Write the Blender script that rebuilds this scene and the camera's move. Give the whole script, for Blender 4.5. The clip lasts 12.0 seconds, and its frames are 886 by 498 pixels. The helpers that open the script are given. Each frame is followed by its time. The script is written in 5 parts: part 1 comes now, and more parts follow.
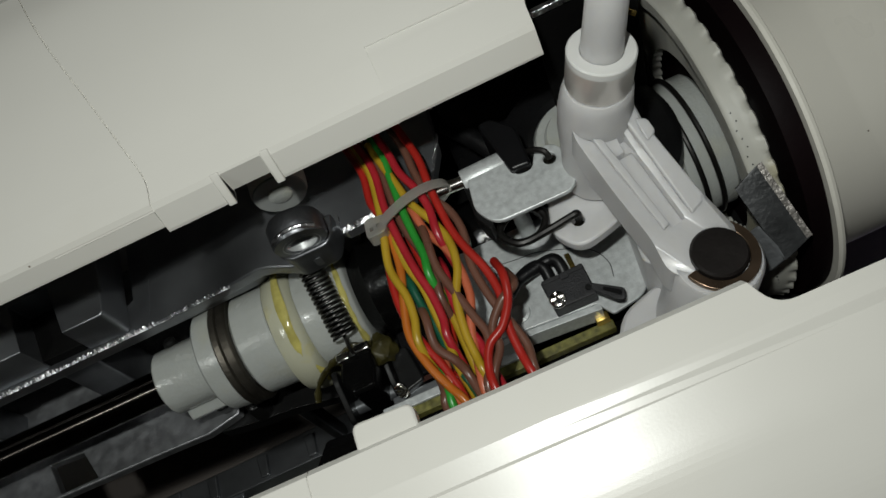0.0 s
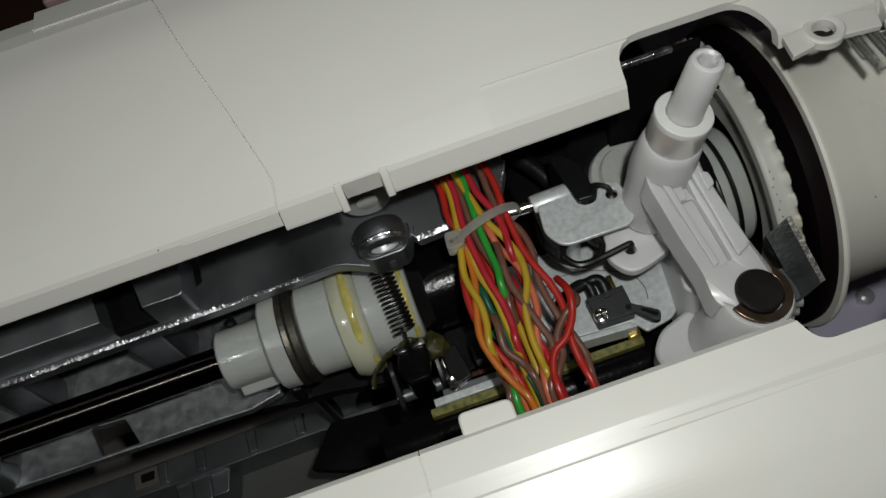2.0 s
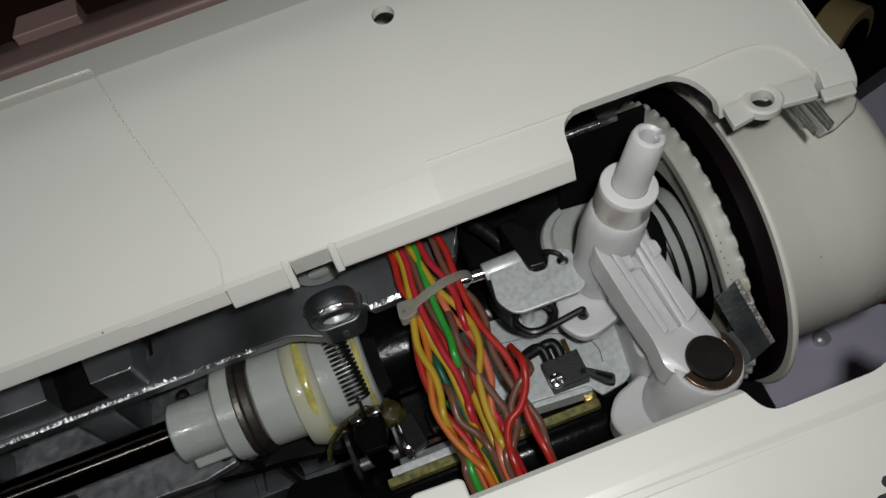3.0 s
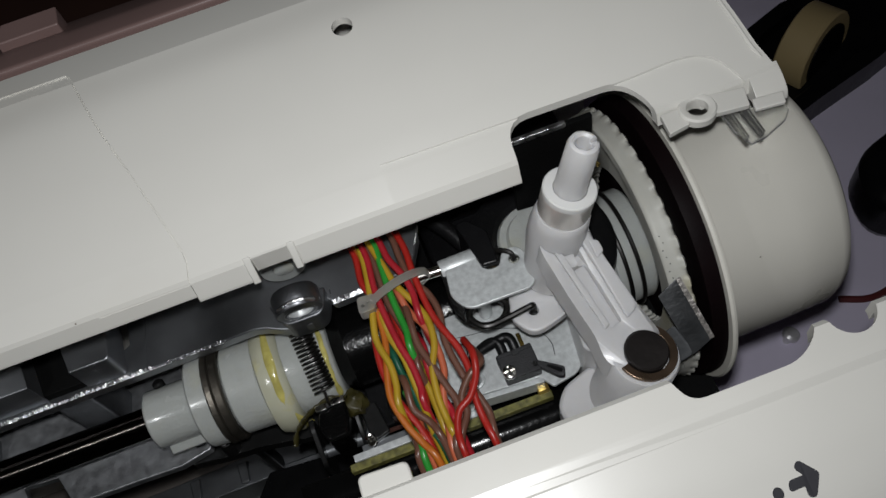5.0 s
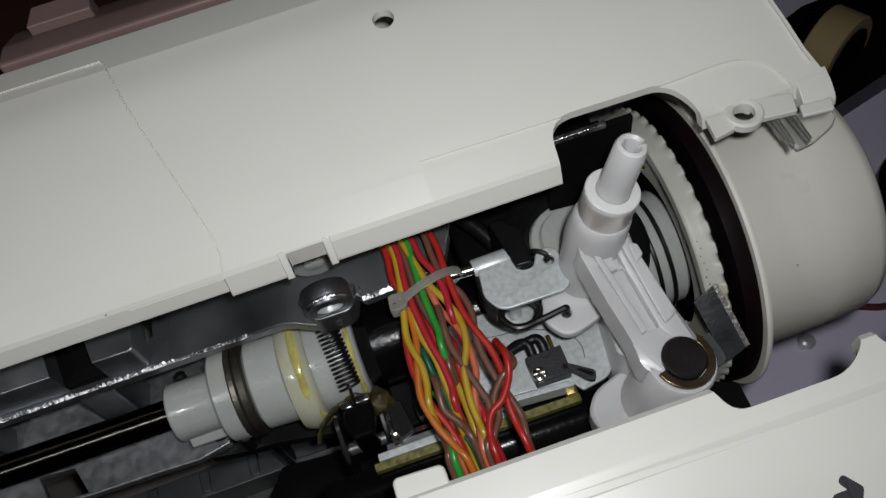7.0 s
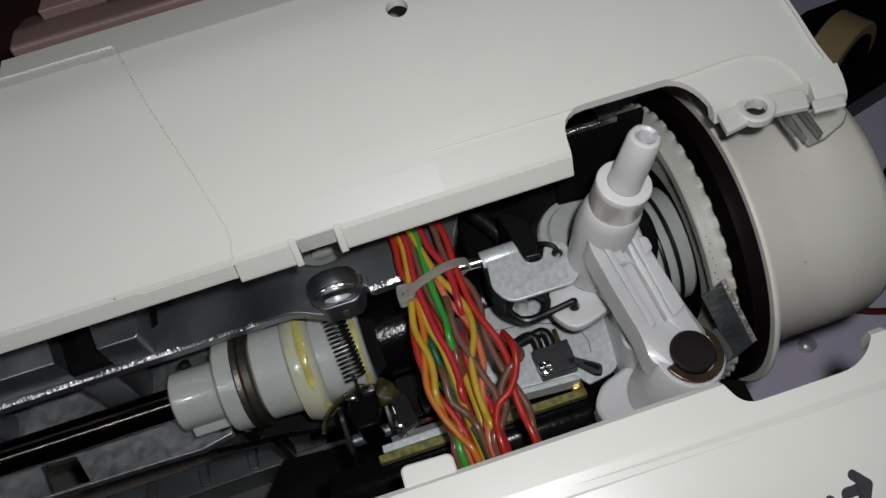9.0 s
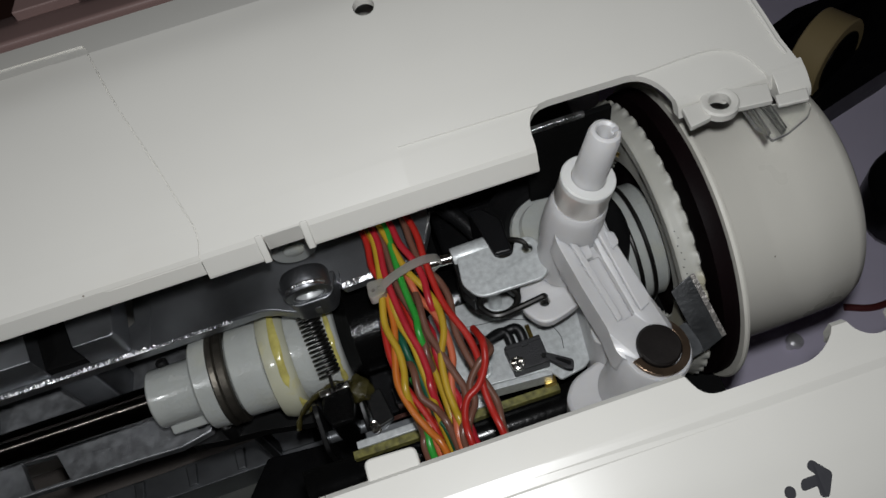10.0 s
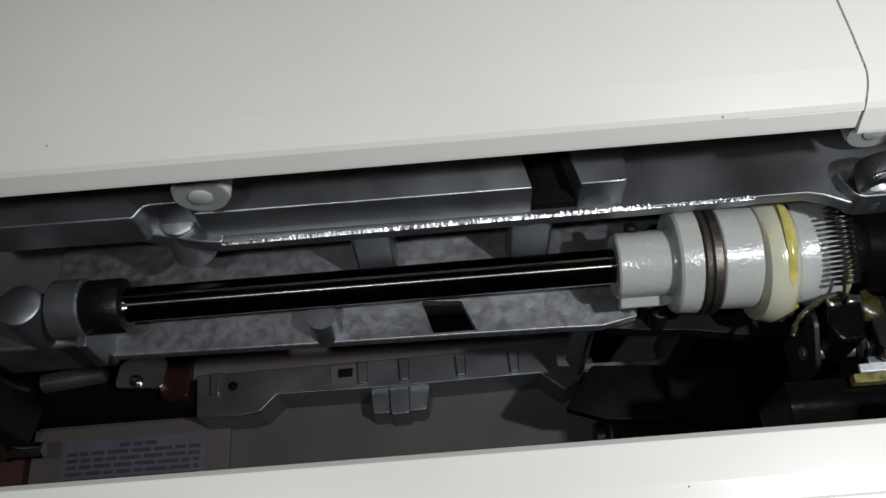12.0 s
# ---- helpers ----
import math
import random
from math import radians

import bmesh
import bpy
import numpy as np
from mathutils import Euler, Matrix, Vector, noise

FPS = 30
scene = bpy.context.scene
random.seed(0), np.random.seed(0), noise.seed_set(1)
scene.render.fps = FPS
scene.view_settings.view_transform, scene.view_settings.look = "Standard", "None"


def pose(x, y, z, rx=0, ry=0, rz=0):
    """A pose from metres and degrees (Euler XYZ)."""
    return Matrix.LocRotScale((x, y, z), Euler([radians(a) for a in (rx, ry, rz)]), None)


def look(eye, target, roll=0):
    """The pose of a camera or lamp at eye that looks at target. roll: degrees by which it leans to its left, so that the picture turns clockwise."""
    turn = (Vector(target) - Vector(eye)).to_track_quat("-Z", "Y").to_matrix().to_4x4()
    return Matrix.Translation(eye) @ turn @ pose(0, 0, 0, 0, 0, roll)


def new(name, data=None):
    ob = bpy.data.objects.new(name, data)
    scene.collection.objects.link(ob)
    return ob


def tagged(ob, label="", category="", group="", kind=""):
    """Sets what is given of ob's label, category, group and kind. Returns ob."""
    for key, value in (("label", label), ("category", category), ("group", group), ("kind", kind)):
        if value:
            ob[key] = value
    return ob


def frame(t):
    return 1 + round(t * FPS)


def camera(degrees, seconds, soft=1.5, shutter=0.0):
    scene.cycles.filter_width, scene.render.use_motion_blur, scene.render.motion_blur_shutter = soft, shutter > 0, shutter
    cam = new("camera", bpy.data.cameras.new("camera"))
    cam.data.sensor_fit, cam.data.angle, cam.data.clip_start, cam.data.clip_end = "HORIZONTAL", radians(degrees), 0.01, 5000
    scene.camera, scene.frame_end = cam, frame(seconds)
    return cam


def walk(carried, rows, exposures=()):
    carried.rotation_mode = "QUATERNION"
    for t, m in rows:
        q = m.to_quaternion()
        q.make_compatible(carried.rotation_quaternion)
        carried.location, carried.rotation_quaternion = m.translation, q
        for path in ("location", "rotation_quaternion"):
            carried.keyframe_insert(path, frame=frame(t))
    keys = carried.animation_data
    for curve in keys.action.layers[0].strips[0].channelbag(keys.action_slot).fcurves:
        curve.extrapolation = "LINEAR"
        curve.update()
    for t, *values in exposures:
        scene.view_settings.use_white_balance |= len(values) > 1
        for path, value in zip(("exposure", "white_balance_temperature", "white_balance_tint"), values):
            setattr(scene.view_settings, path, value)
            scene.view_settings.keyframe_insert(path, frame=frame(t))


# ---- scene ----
# The plan is laid out in units U of 0.7 millimetres: x along the main shaft,
# y to the back of the machine, z up from the table.
U = 0.0007
SY, SZ = -1.6, 215.5  # the main shaft's axis
cam = camera(55.5, 12.0, soft=1.5)
PATH = [
    # seconds, x, y, z in thousands of U, then the turns in degrees
    (0, 0.07447, -0.13629, 0.43704, 28.043, 16.423, -19.211),
    (0.5, 0.06574, -0.12933, 0.45595, 26.271, 12.684, -20.369),
    (1, 0.05403, -0.13901, 0.46584, 27.557, 11.964, -18.558),
    (1.5, 0.03293, -0.13172, 0.47625, 28.131, 10.753, -17.088),
    (2, 0.03825, -0.13308, 0.47483, 27.767, 9.139, -17.299),
    (2.5, 0.03830, -0.12898, 0.47932, 30.024, 9.056, -18.636),
    (3, 0.04657, -0.12548, 0.47866, 29.656, 7.862, -19.425),
    (3.5, 0.06023, -0.12917, 0.47424, 28.692, 7.895, -19.233),
    (5.5, 0.05834, -0.13729, 0.49210, 29.661, 7.900, -18.833),
    (6, 0.04633, -0.13427, 0.49219, 29.510, 7.292, -18.080),
    (6.5, 0.04703, -0.12811, 0.49284, 29.066, 6.834, -18.038),
    (7, 0.04957, -0.12996, 0.48795, 29.181, 6.996, -17.720),
    (9, 0.04476, -0.13191, 0.48624, 29.533, 6.320, -17.020),
    (9.5, 0.04806, -0.13361, 0.48793, 29.464, 6.197, -17.521),
    (10, 0.05408, -0.13736, 0.48559, 29.680, 6.775, -17.183),
    (10.5, 0.03485, -0.13004, 0.48153, 29.335, 5.770, -15.703),
    (11, -0.00350, -0.12211, 0.47390, 28.949, 5.110, -11.883),
    (11.5, -0.04035, -0.12235, 0.47698, 29.312, 3.967, -8.925),
    (12, -0.09445, -0.12079, 0.45502, 28.432, 2.749, -3.748),
]
EXPOSURES = [(0.0, -0.22, 6850, 4), (1.0, -0.32, 6850, 4), (2.5, -0.2, 6750, 7), (5.5, -0.09, 6580, 10), (9.0, -0.07, 6560, 10), (10.3, -0.1, 6560, 10), (11.0, 0.06, 6550, 9), (11.5, 0.12, 6550, 9), (12.0, 0.55, 6500, 10)]
walk(cam, [(t, pose(1000 * U * x, 1000 * U * y, 1000 * U * z, rx, ry, rz)) for t, x, y, z, rx, ry, rz in PATH], EXPOSURES)

# ---- light: one small bright lamp held beside the lens, an added fill, and a dim room ----
world = bpy.data.worlds.new("room_light")
scene.world = world
world.use_nodes = True
world.node_tree.nodes["Background"].inputs[0].default_value = (0.62, 0.55, 0.62, 1)
world.node_tree.nodes["Background"].inputs[1].default_value = 0.007


def lamp(name, x, y, z, tx, ty, tz, power, size):
    data = bpy.data.lights.new(name, "AREA")
    data.shape, data.size, data.energy = "DISK", size * U, power
    data.color = (0.975, 1.0, 1.03)
    ob = new(name, data)
    ob.matrix_world = look((x * U, y * U, z * U), (tx * U, ty * U, tz * U))
    return ob


lamp("hand_lamp", 62, -128, 500, 60, -20, 240, 0.265, 10)
# Added fill where the one moving lamp ends up; no second lamp exists.
lamp("hand_lamp_end_fill", -165, -120, 474, -140, -10, 220, 0.062, 10)


# ---- materials ----
def mat(name, color, rough=0.5, metal=0.0, var=0.1, scale=60.0, bump=0.1, coat=0.0, sub=0.0, spec=0.5,
        stain=None, stain_amount=0.0, stain_scale=14.0, fine=900.0, rough_var=0.12, transmission=0.0, specks=0.0):
    """A surface with variation at two scales, stains and fine relief."""
    m = bpy.data.materials.new(name)
    m.use_nodes = True
    nt = m.node_tree
    b = nt.nodes["Principled BSDF"]
    tc = nt.nodes.new("ShaderNodeTexCoord")

    def noise_at(s, detail=4.0):
        n = nt.nodes.new("ShaderNodeTexNoise")
        n.inputs["Scale"].default_value, n.inputs["Detail"].default_value = s, detail
        nt.links.new(tc.outputs["Object"], n.inputs["Vector"])
        return n

    big, small = noise_at(scale), noise_at(fine, 3.0)
    dark = [c * (1 - var) for c in color]
    light = [min(1.0, c * (1 + 0.6 * var)) for c in color]
    mix = nt.nodes.new("ShaderNodeMix")
    mix.data_type = "RGBA"
    mix.inputs[6].default_value, mix.inputs[7].default_value = (*dark, 1), (*light, 1)
    ramp = nt.nodes.new("ShaderNodeMapRange")
    ramp.inputs[1].default_value, ramp.inputs[2].default_value = 0.3, 0.7
    nt.links.new(big.outputs["Fac"], ramp.inputs[0])
    nt.links.new(ramp.outputs[0], mix.inputs[0])
    out = mix.outputs[2]
    if stain:
        s = noise_at(stain_scale, 6.0)
        r2 = nt.nodes.new("ShaderNodeMapRange")
        r2.inputs[1].default_value, r2.inputs[2].default_value = 0.56, 0.66
        r2.inputs[4].default_value = stain_amount
        nt.links.new(s.outputs["Fac"], r2.inputs[0])
        m2 = nt.nodes.new("ShaderNodeMix")
        m2.data_type = "RGBA"
        nt.links.new(r2.outputs[0], m2.inputs[0])
        nt.links.new(out, m2.inputs[6])
        m2.inputs[7].default_value = (*stain, 1)
        out = m2.outputs[2]
    if specks:
        vo = nt.nodes.new("ShaderNodeTexVoronoi")
        vo.inputs["Scale"].default_value = specks
        nt.links.new(tc.outputs["Object"], vo.inputs["Vector"])
        near = nt.nodes.new("ShaderNodeMath")
        near.operation = "LESS_THAN"
        near.inputs[1].default_value = 0.024
        nt.links.new(vo.outputs["Distance"], near.inputs[0])
        some = nt.nodes.new("ShaderNodeMath")
        some.operation = "GREATER_THAN"
        some.inputs[1].default_value = 0.54
        nt.links.new(noise_at(35, 2.0).outputs["Fac"], some.inputs[0])
        both = nt.nodes.new("ShaderNodeMath")
        both.operation = "MULTIPLY"
        nt.links.new(near.outputs[0], both.inputs[0])
        nt.links.new(some.outputs[0], both.inputs[1])
        m3 = nt.nodes.new("ShaderNodeMix")
        m3.data_type = "RGBA"
        nt.links.new(both.outputs[0], m3.inputs[0])
        nt.links.new(out, m3.inputs[6])
        m3.inputs[7].default_value = (0.16, 0.13, 0.10, 1)
        out = m3.outputs[2]
    nt.links.new(out, b.inputs["Base Color"])
    rr = nt.nodes.new("ShaderNodeMapRange")
    rr.inputs[3].default_value, rr.inputs[4].default_value = max(0.03, rough - rough_var), min(1, rough + rough_var)
    nt.links.new(big.outputs["Fac"], rr.inputs[0])
    nt.links.new(rr.outputs[0], b.inputs["Roughness"])
    b.inputs["Metallic"].default_value = metal
    b.inputs["Specular IOR Level"].default_value = spec
    b.inputs["Coat Weight"].default_value = coat
    b.inputs["Coat Roughness"].default_value = 0.12
    b.inputs["Transmission Weight"].default_value = transmission
    if sub:
        b.inputs["Subsurface Weight"].default_value = sub
        b.inputs["Subsurface Radius"].default_value = (1.0, 0.95, 0.85)
        b.inputs["Subsurface Scale"].default_value = 0.002
    if bump:
        bp = nt.nodes.new("ShaderNodeBump")
        bp.inputs["Strength"].default_value, bp.inputs["Distance"].default_value = bump, 0.0004
        nt.links.new(small.outputs["Fac"], bp.inputs["Height"])
        nt.links.new(bp.outputs["Normal"], b.inputs["Normal"])
    return m


CREAM = mat("cream_plastic", (0.62, 0.608, 0.565), 0.3, var=0.03, scale=25, rough_var=0.03, bump=0.015, fine=2500, stain=(0.5, 0.45, 0.36), stain_amount=0.12, stain_scale=18, specks=130)
WHEEL = mat("wheel_plastic", (0.67, 0.65, 0.585), 0.3, var=0.04, scale=30, bump=0.04, fine=2500, stain=(0.45, 0.4, 0.3), stain_amount=0.15, stain_scale=25, specks=120)
ALU = mat("cast_aluminium", (0.33, 0.342, 0.36), 0.41, 0.95, var=0.2, scale=70, bump=0.16, fine=3200, stain=(0.24, 0.24, 0.25), stain_amount=0.25, stain_scale=60)
ALU_FLOOR = mat("rough_cast_aluminium", (0.40, 0.41, 0.425), 0.45, 0.92, var=0.18, scale=420, bump=0.2, fine=3600, stain=(0.22, 0.22, 0.23), stain_amount=0.35, stain_scale=110, rough_var=0.16)
# Same aluminium, coloured darker for the shade on parts that reflect away.
ALU_SHADED = mat("shade_darkened_casting", (0.22, 0.227, 0.24), 0.4, 0.95, var=0.3, scale=120, bump=0.15, fine=1500)
ALU_CUT = mat("machined_edge", (0.75, 0.75, 0.77), 0.3, 1.0, var=0.4, scale=400, bump=1.0, fine=900)
STEEL = mat("zinc_plate", (0.60, 0.625, 0.625), 0.4, 0.35, var=0.16, scale=900, bump=0.16, fine=3500, stain=(0.42, 0.43, 0.43), stain_amount=0.4, stain_scale=90)
DARKSTEEL = mat("oiled_dark_steel", (0.07, 0.062, 0.056), 0.22, 1.0, var=0.3, scale=60, bump=0.02, rough_var=0.03)
_nt = DARKSTEEL.node_tree
_tan = _nt.nodes.new("ShaderNodeTangent")
_tan.direction_type, _tan.axis = "RADIAL", "X"
_b = _nt.nodes["Principled BSDF"]
_nt.links.new(_tan.outputs[0], _b.inputs["Tangent"])
_b.inputs["Anisotropic"].default_value, _b.inputs["Anisotropic Rotation"].default_value = 1.0, 0.25
PINBLACK = mat("blackened_steel", (0.012, 0.012, 0.012), 0.35, 0.3, var=0.3, scale=80, bump=0.1)
BLACK = mat("black_plastic", (0.006, 0.006, 0.0065), 0.3, var=0.3, scale=80, bump=0.15, spec=0.22)
RUBBER = mat("black_rubber", (0.006, 0.006, 0.0065), 0.4, var=0.3, scale=80, bump=0.3, spec=0.3)
GLOSSBLACK = mat("glossy_black", (0.003, 0.003, 0.003), 0.17, var=0.3, scale=80, bump=0.22, fine=1500, spec=0.32, rough_var=0.05)
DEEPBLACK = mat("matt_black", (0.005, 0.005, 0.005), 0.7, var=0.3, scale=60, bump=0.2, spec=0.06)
SPRINGM = mat("spring_steel", (0.014, 0.013, 0.012), 0.34, 0.5, var=0.3, scale=100, bump=0.05)
NYLON = mat("white_nylon", (0.435, 0.45, 0.43), 0.24, var=0.1, scale=90, bump=0.35, fine=1100, sub=0.6, coat=0.45, stain=(0.46, 0.45, 0.33), stain_amount=0.35, stain_scale=70)
NYLON_STAINED = mat("grease_stained_nylon", (0.49, 0.485, 0.37), 0.2, var=0.1, scale=90, bump=0.15, fine=1600, sub=0.3, coat=0.5, stain=(0.50, 0.44, 0.14), stain_amount=0.6, stain_scale=90)
# Cream bed plastic with the dimness of the depth put into its colour.
BED_PLASTIC_DIM = mat("dimmed_bed_plastic", (0.15, 0.132, 0.12), 0.5, var=0.1, scale=25, bump=0.1)
WINDER = mat("translucent_white_plastic", (0.55, 0.545, 0.545), 0.36, var=0.12, scale=60, bump=0.1, sub=0.8, coat=0.08)
GREASE = mat("yellow_grease", (0.52, 0.46, 0.14), 0.14, var=0.3, scale=260, bump=0.4, fine=350, sub=0.2, coat=0.6)
GREASE_DARK = mat("dirty_grease", (0.036, 0.031, 0.009), 0.3, var=0.5, scale=200, bump=0.7, fine=450, coat=0.15)
SATIN = mat("satin_nickel", (0.72, 0.69, 0.65), 0.3, 0.55, var=0.06, bump=0.03)
CHROME = mat("nickel", (0.72, 0.70, 0.66), 0.16, 1.0, var=0.05, bump=0.02)
BRASS = mat("bronze_clip", (0.25, 0.175, 0.12), 0.3, 0.9, var=0.25, scale=150, bump=0.1)
GOLD = mat("brass_terminal", (0.7, 0.5, 0.15), 0.25, 1.0)
PCB = mat("circuit_board_edge", (0.15, 0.14, 0.035), 0.5, var=0.6, scale=700, bump=0.4)
CLOTH = mat("white_cloth", (0.84, 0.78, 0.96), 0.85, var=0.06, scale=20, bump=0.4, fine=3000)
WOOD = mat("dark_table_wood", (0.10, 0.05, 0.038), 0.5, var=0.3, scale=8, bump=0.1)
INK = mat("dark_print", (0.03, 0.03, 0.035), 0.5)
WIRE_COLORS = {
    "red": (0.46, 0.022, 0.015), "crimson": (0.47, 0.02, 0.032), "yellow": (0.52, 0.33, 0.025), "orange": (0.58, 0.16, 0.02),
    "salmon": (0.62, 0.15, 0.07), "brown": (0.17, 0.075, 0.05), "green": (0.03, 0.33, 0.04), "teal": (0.008, 0.10, 0.055),
}
WIRE_COLORS = {k: tuple(0.74 * v for v in c) for k, c in WIRE_COLORS.items()}
WIRE = {k: mat("wire_" + k, c, 0.32, var=0.12, scale=150, bump=0.03) for k, c in WIRE_COLORS.items()}


# ---- mesh helpers (plan units) ----
def outward(bm):
    bmesh.ops.recalc_face_normals(bm, faces=bm.faces)
    if bm.calc_volume(signed=True) < 0:
        bmesh.ops.reverse_faces(bm, faces=bm.faces)


def part(name, bm, material, parent=None, label="", smooth=True, bevel=0.0):
    """One mesh object from a bmesh in plan units, under a thing or a part."""
    outward(bm)
    for v in bm.verts:
        v.co *= U
    if smooth:
        for f in bm.faces:
            f.smooth = True
        for e in bm.edges:
            e.smooth = len(e.link_faces) == 2 and e.calc_face_angle(0) < radians(38)
    me = bpy.data.meshes.new(name)
    bm.to_mesh(me)
    bm.free()
    me.materials.append(material)
    ob = new(name, me)
    if parent:
        ob.parent = parent
    if bevel:
        b = ob.modifiers.new("bevel", "BEVEL")
        b.width, b.segments, b.limit_method, b.angle_limit = bevel * U, 2, "ANGLE", radians(38)
        b.harden_normals = False
    if label:
        tagged(ob, label)
    return ob


def thing(name, label, category, group="", kind=""):
    return tagged(new(name), label, category, group, kind)


def frame_of(axis):
    a = Vector(axis).normalized()
    up = Vector((0, 0, 1)) if abs(a.z) < 0.9 else Vector((1, 0, 0))
    u = up.cross(a).normalized()
    return a, u, a.cross(u)


def lathe(bm, origin, axis, profile, seg=40, wobble=None):
    """Revolves (height, radius) rows about an axis; closed where a radius is 0."""
    a, u, w = frame_of(axis)
    o, rings = Vector(origin), []
    for h, r in profile:
        if r <= 0:
            rings.append([bm.verts.new(o + a * h)])
        else:
            rings.append([bm.verts.new(o + a * h + (u * math.cos(t) + w * math.sin(t)) * (r + (wobble(t, h) if wobble else 0)))
                          for t in (2 * math.pi * k / seg for k in range(seg))])
    for p, q in zip(rings, rings[1:]):
        for k in range(seg):
            n = (k + 1) % seg
            if len(p) == 1 and len(q) == 1:
                continue
            if len(p) == 1:
                bm.faces.new((p[0], q[k], q[n]))
            elif len(q) == 1:
                bm.faces.new((p[k], q[0], p[n]))
            else:
                bm.faces.new((p[k], q[k], q[n], p[n]))
    return bm


def rod(bm, p, q, r, seg=24, ease=0.15):
    d = (Vector(q) - Vector(p)).length
    e = r * ease
    return lathe(bm, p, Vector(q) - Vector(p), [(0, 0), (0, r - e), (e, r), (d - e, r), (d, r - e), (d, 0)], seg)


def box(bm, lo, hi, m=None):
    x0, y0, z0 = lo
    x1, y1, z1 = hi
    v = [bm.verts.new(Vector(c) if m is None else m @ Vector(c)) for c in
         ((x0, y0, z0), (x1, y0, z0), (x1, y1, z0), (x0, y1, z0), (x0, y0, z1), (x1, y0, z1), (x1, y1, z1), (x0, y1, z1))]
    for f in ((3, 2, 1, 0), (4, 5, 6, 7), (0, 1, 5, 4), (1, 2, 6, 5), (2, 3, 7, 6), (3, 0, 4, 7)):
        bm.faces.new([v[k] for k in f])
    return bm


def rounded(pts, r, n=5):
    """A polygon's corners rounded; a point may bring its own radius."""
    out = []
    for k, p in enumerate(pts):
        a, b, c = Vector(pts[k - 1][:2]), Vector(p[:2]), Vector(pts[(k + 1) % len(pts)][:2])
        rr = p[2] if len(p) > 2 else r
        d1, d2 = (a - b), (c - b)
        t = min(rr, d1.length * 0.49, d2.length * 0.49)
        if t < 0.01:
            out.append(tuple(b))
            continue
        s, e = b + d1.normalized() * t, b + d2.normalized() * t
        for i in range(n + 1):
            f = i / n
            out.append(tuple(s * (1 - f) ** 2 + b * 2 * f * (1 - f) + e * f * f))
    return out


def prism(bm, pts, h0, h1, m=None, axis="z"):
    """A polygon pushed along an axis from h0 to h1."""
    def put(p, h):
        v = {"z": (p[0], p[1], h), "x": (h, p[0], p[1]), "y": (p[0], h, p[1])}[axis]
        return bm.verts.new(Vector(v) if m is None else m @ Vector(v))
    lo, hi = [put(p, h0) for p in pts], [put(p, h1) for p in pts]
    n = len(pts)
    bm.faces.new(lo[::-1])
    bm.faces.new(hi)
    for k in range(n):
        bm.faces.new((lo[k], lo[(k + 1) % n], hi[(k + 1) % n], hi[k]))
    return bm


def spline(points, step=8):
    """A smooth curve through points."""
    p = [Vector(q) for q in points]
    p = [2 * p[0] - p[1]] + p + [2 * p[-1] - p[-2]]
    out = []
    for a, b, c, d in zip(p, p[1:], p[2:], p[3:]):
        for k in range(step):
            t = k / step
            out.append(0.5 * (2 * b + (c - a) * t + (2 * a - 5 * b + 4 * c - d) * t * t + (3 * b - a - 3 * c + d) * t ** 3))
    return out + [p[-2]]


def tube(bm, path, r, seg=10, flat=1.0):
    """A round (or flattened) strand swept along a path."""
    path = [Vector(p) for p in path]
    up, rings = None, []
    for k, p in enumerate(path):
        d = (path[min(k + 1, len(path) - 1)] - path[max(k - 1, 0)]).normalized()
        if up is None:
            _, up, _ = frame_of(d)
        up = (up - d * up.dot(d)).normalized()
        side = d.cross(up)
        rr = r(k / (len(path) - 1)) if callable(r) else r
        rings.append([bm.verts.new(p + (up * math.cos(a) * flat + side * math.sin(a)) * rr) for a in (2 * math.pi * i / seg for i in range(seg))])
    for p, q in zip(rings, rings[1:]):
        for k in range(seg):
            bm.faces.new((p[k], p[(k + 1) % seg], q[(k + 1) % seg], q[k]))
    bm.faces.new(rings[0][::-1])
    bm.faces.new(rings[-1])
    return bm


def helix(p, q, r, turns, per=14, start=0.0):
    a, u, w = frame_of(Vector(q) - Vector(p))
    d, n = (Vector(q) - Vector(p)).length, int(turns * per)
    return [Vector(p) + a * (d * k / n) + (u * math.cos(start + 2 * math.pi * k / per) + w * math.sin(start + 2 * math.pi * k / per)) * r for k in range(n + 1)]


def cut(ob, bm, how="DIFFERENCE"):
    """Takes the solid bm (plan units) out of a mesh object, or keeps only what both share."""
    for v in bm.verts:
        v.co *= U
    outward(bm)
    me = bpy.data.meshes.new("cutter")
    bm.to_mesh(me)
    bm.free()
    c = new("cutter", me)
    mods = [(m.name, m.width, m.segments, m.angle_limit) for m in ob.modifiers]
    ob.modifiers.clear()
    b = ob.modifiers.new("cut", "BOOLEAN")
    b.operation, b.solver, b.object = how, "EXACT", c
    b.use_self = True
    bpy.context.view_layer.update()
    done = bpy.data.meshes.new_from_object(ob.evaluated_get(bpy.context.evaluated_depsgraph_get()))
    ob.modifiers.clear()
    old, ob.data = ob.data, done
    done.name = old.name
    bpy.data.meshes.remove(old)
    bpy.data.objects.remove(c)
    bpy.data.meshes.remove(me)
    for name, width, segments, limit in mods:
        m = ob.modifiers.new(name, "BEVEL")
        m.width, m.segments, m.limit_method, m.angle_limit = width, segments, "ANGLE", limit
    return ob


# ---- table, cloth ----
table = part("table_top", box(bmesh.new(), (-1500, -1200, -30), (1500, 1500, 0)), WOOD, bevel=2)
tagged(table, "dark reddish brown wooden table top under the machine", "table", kind="structure")


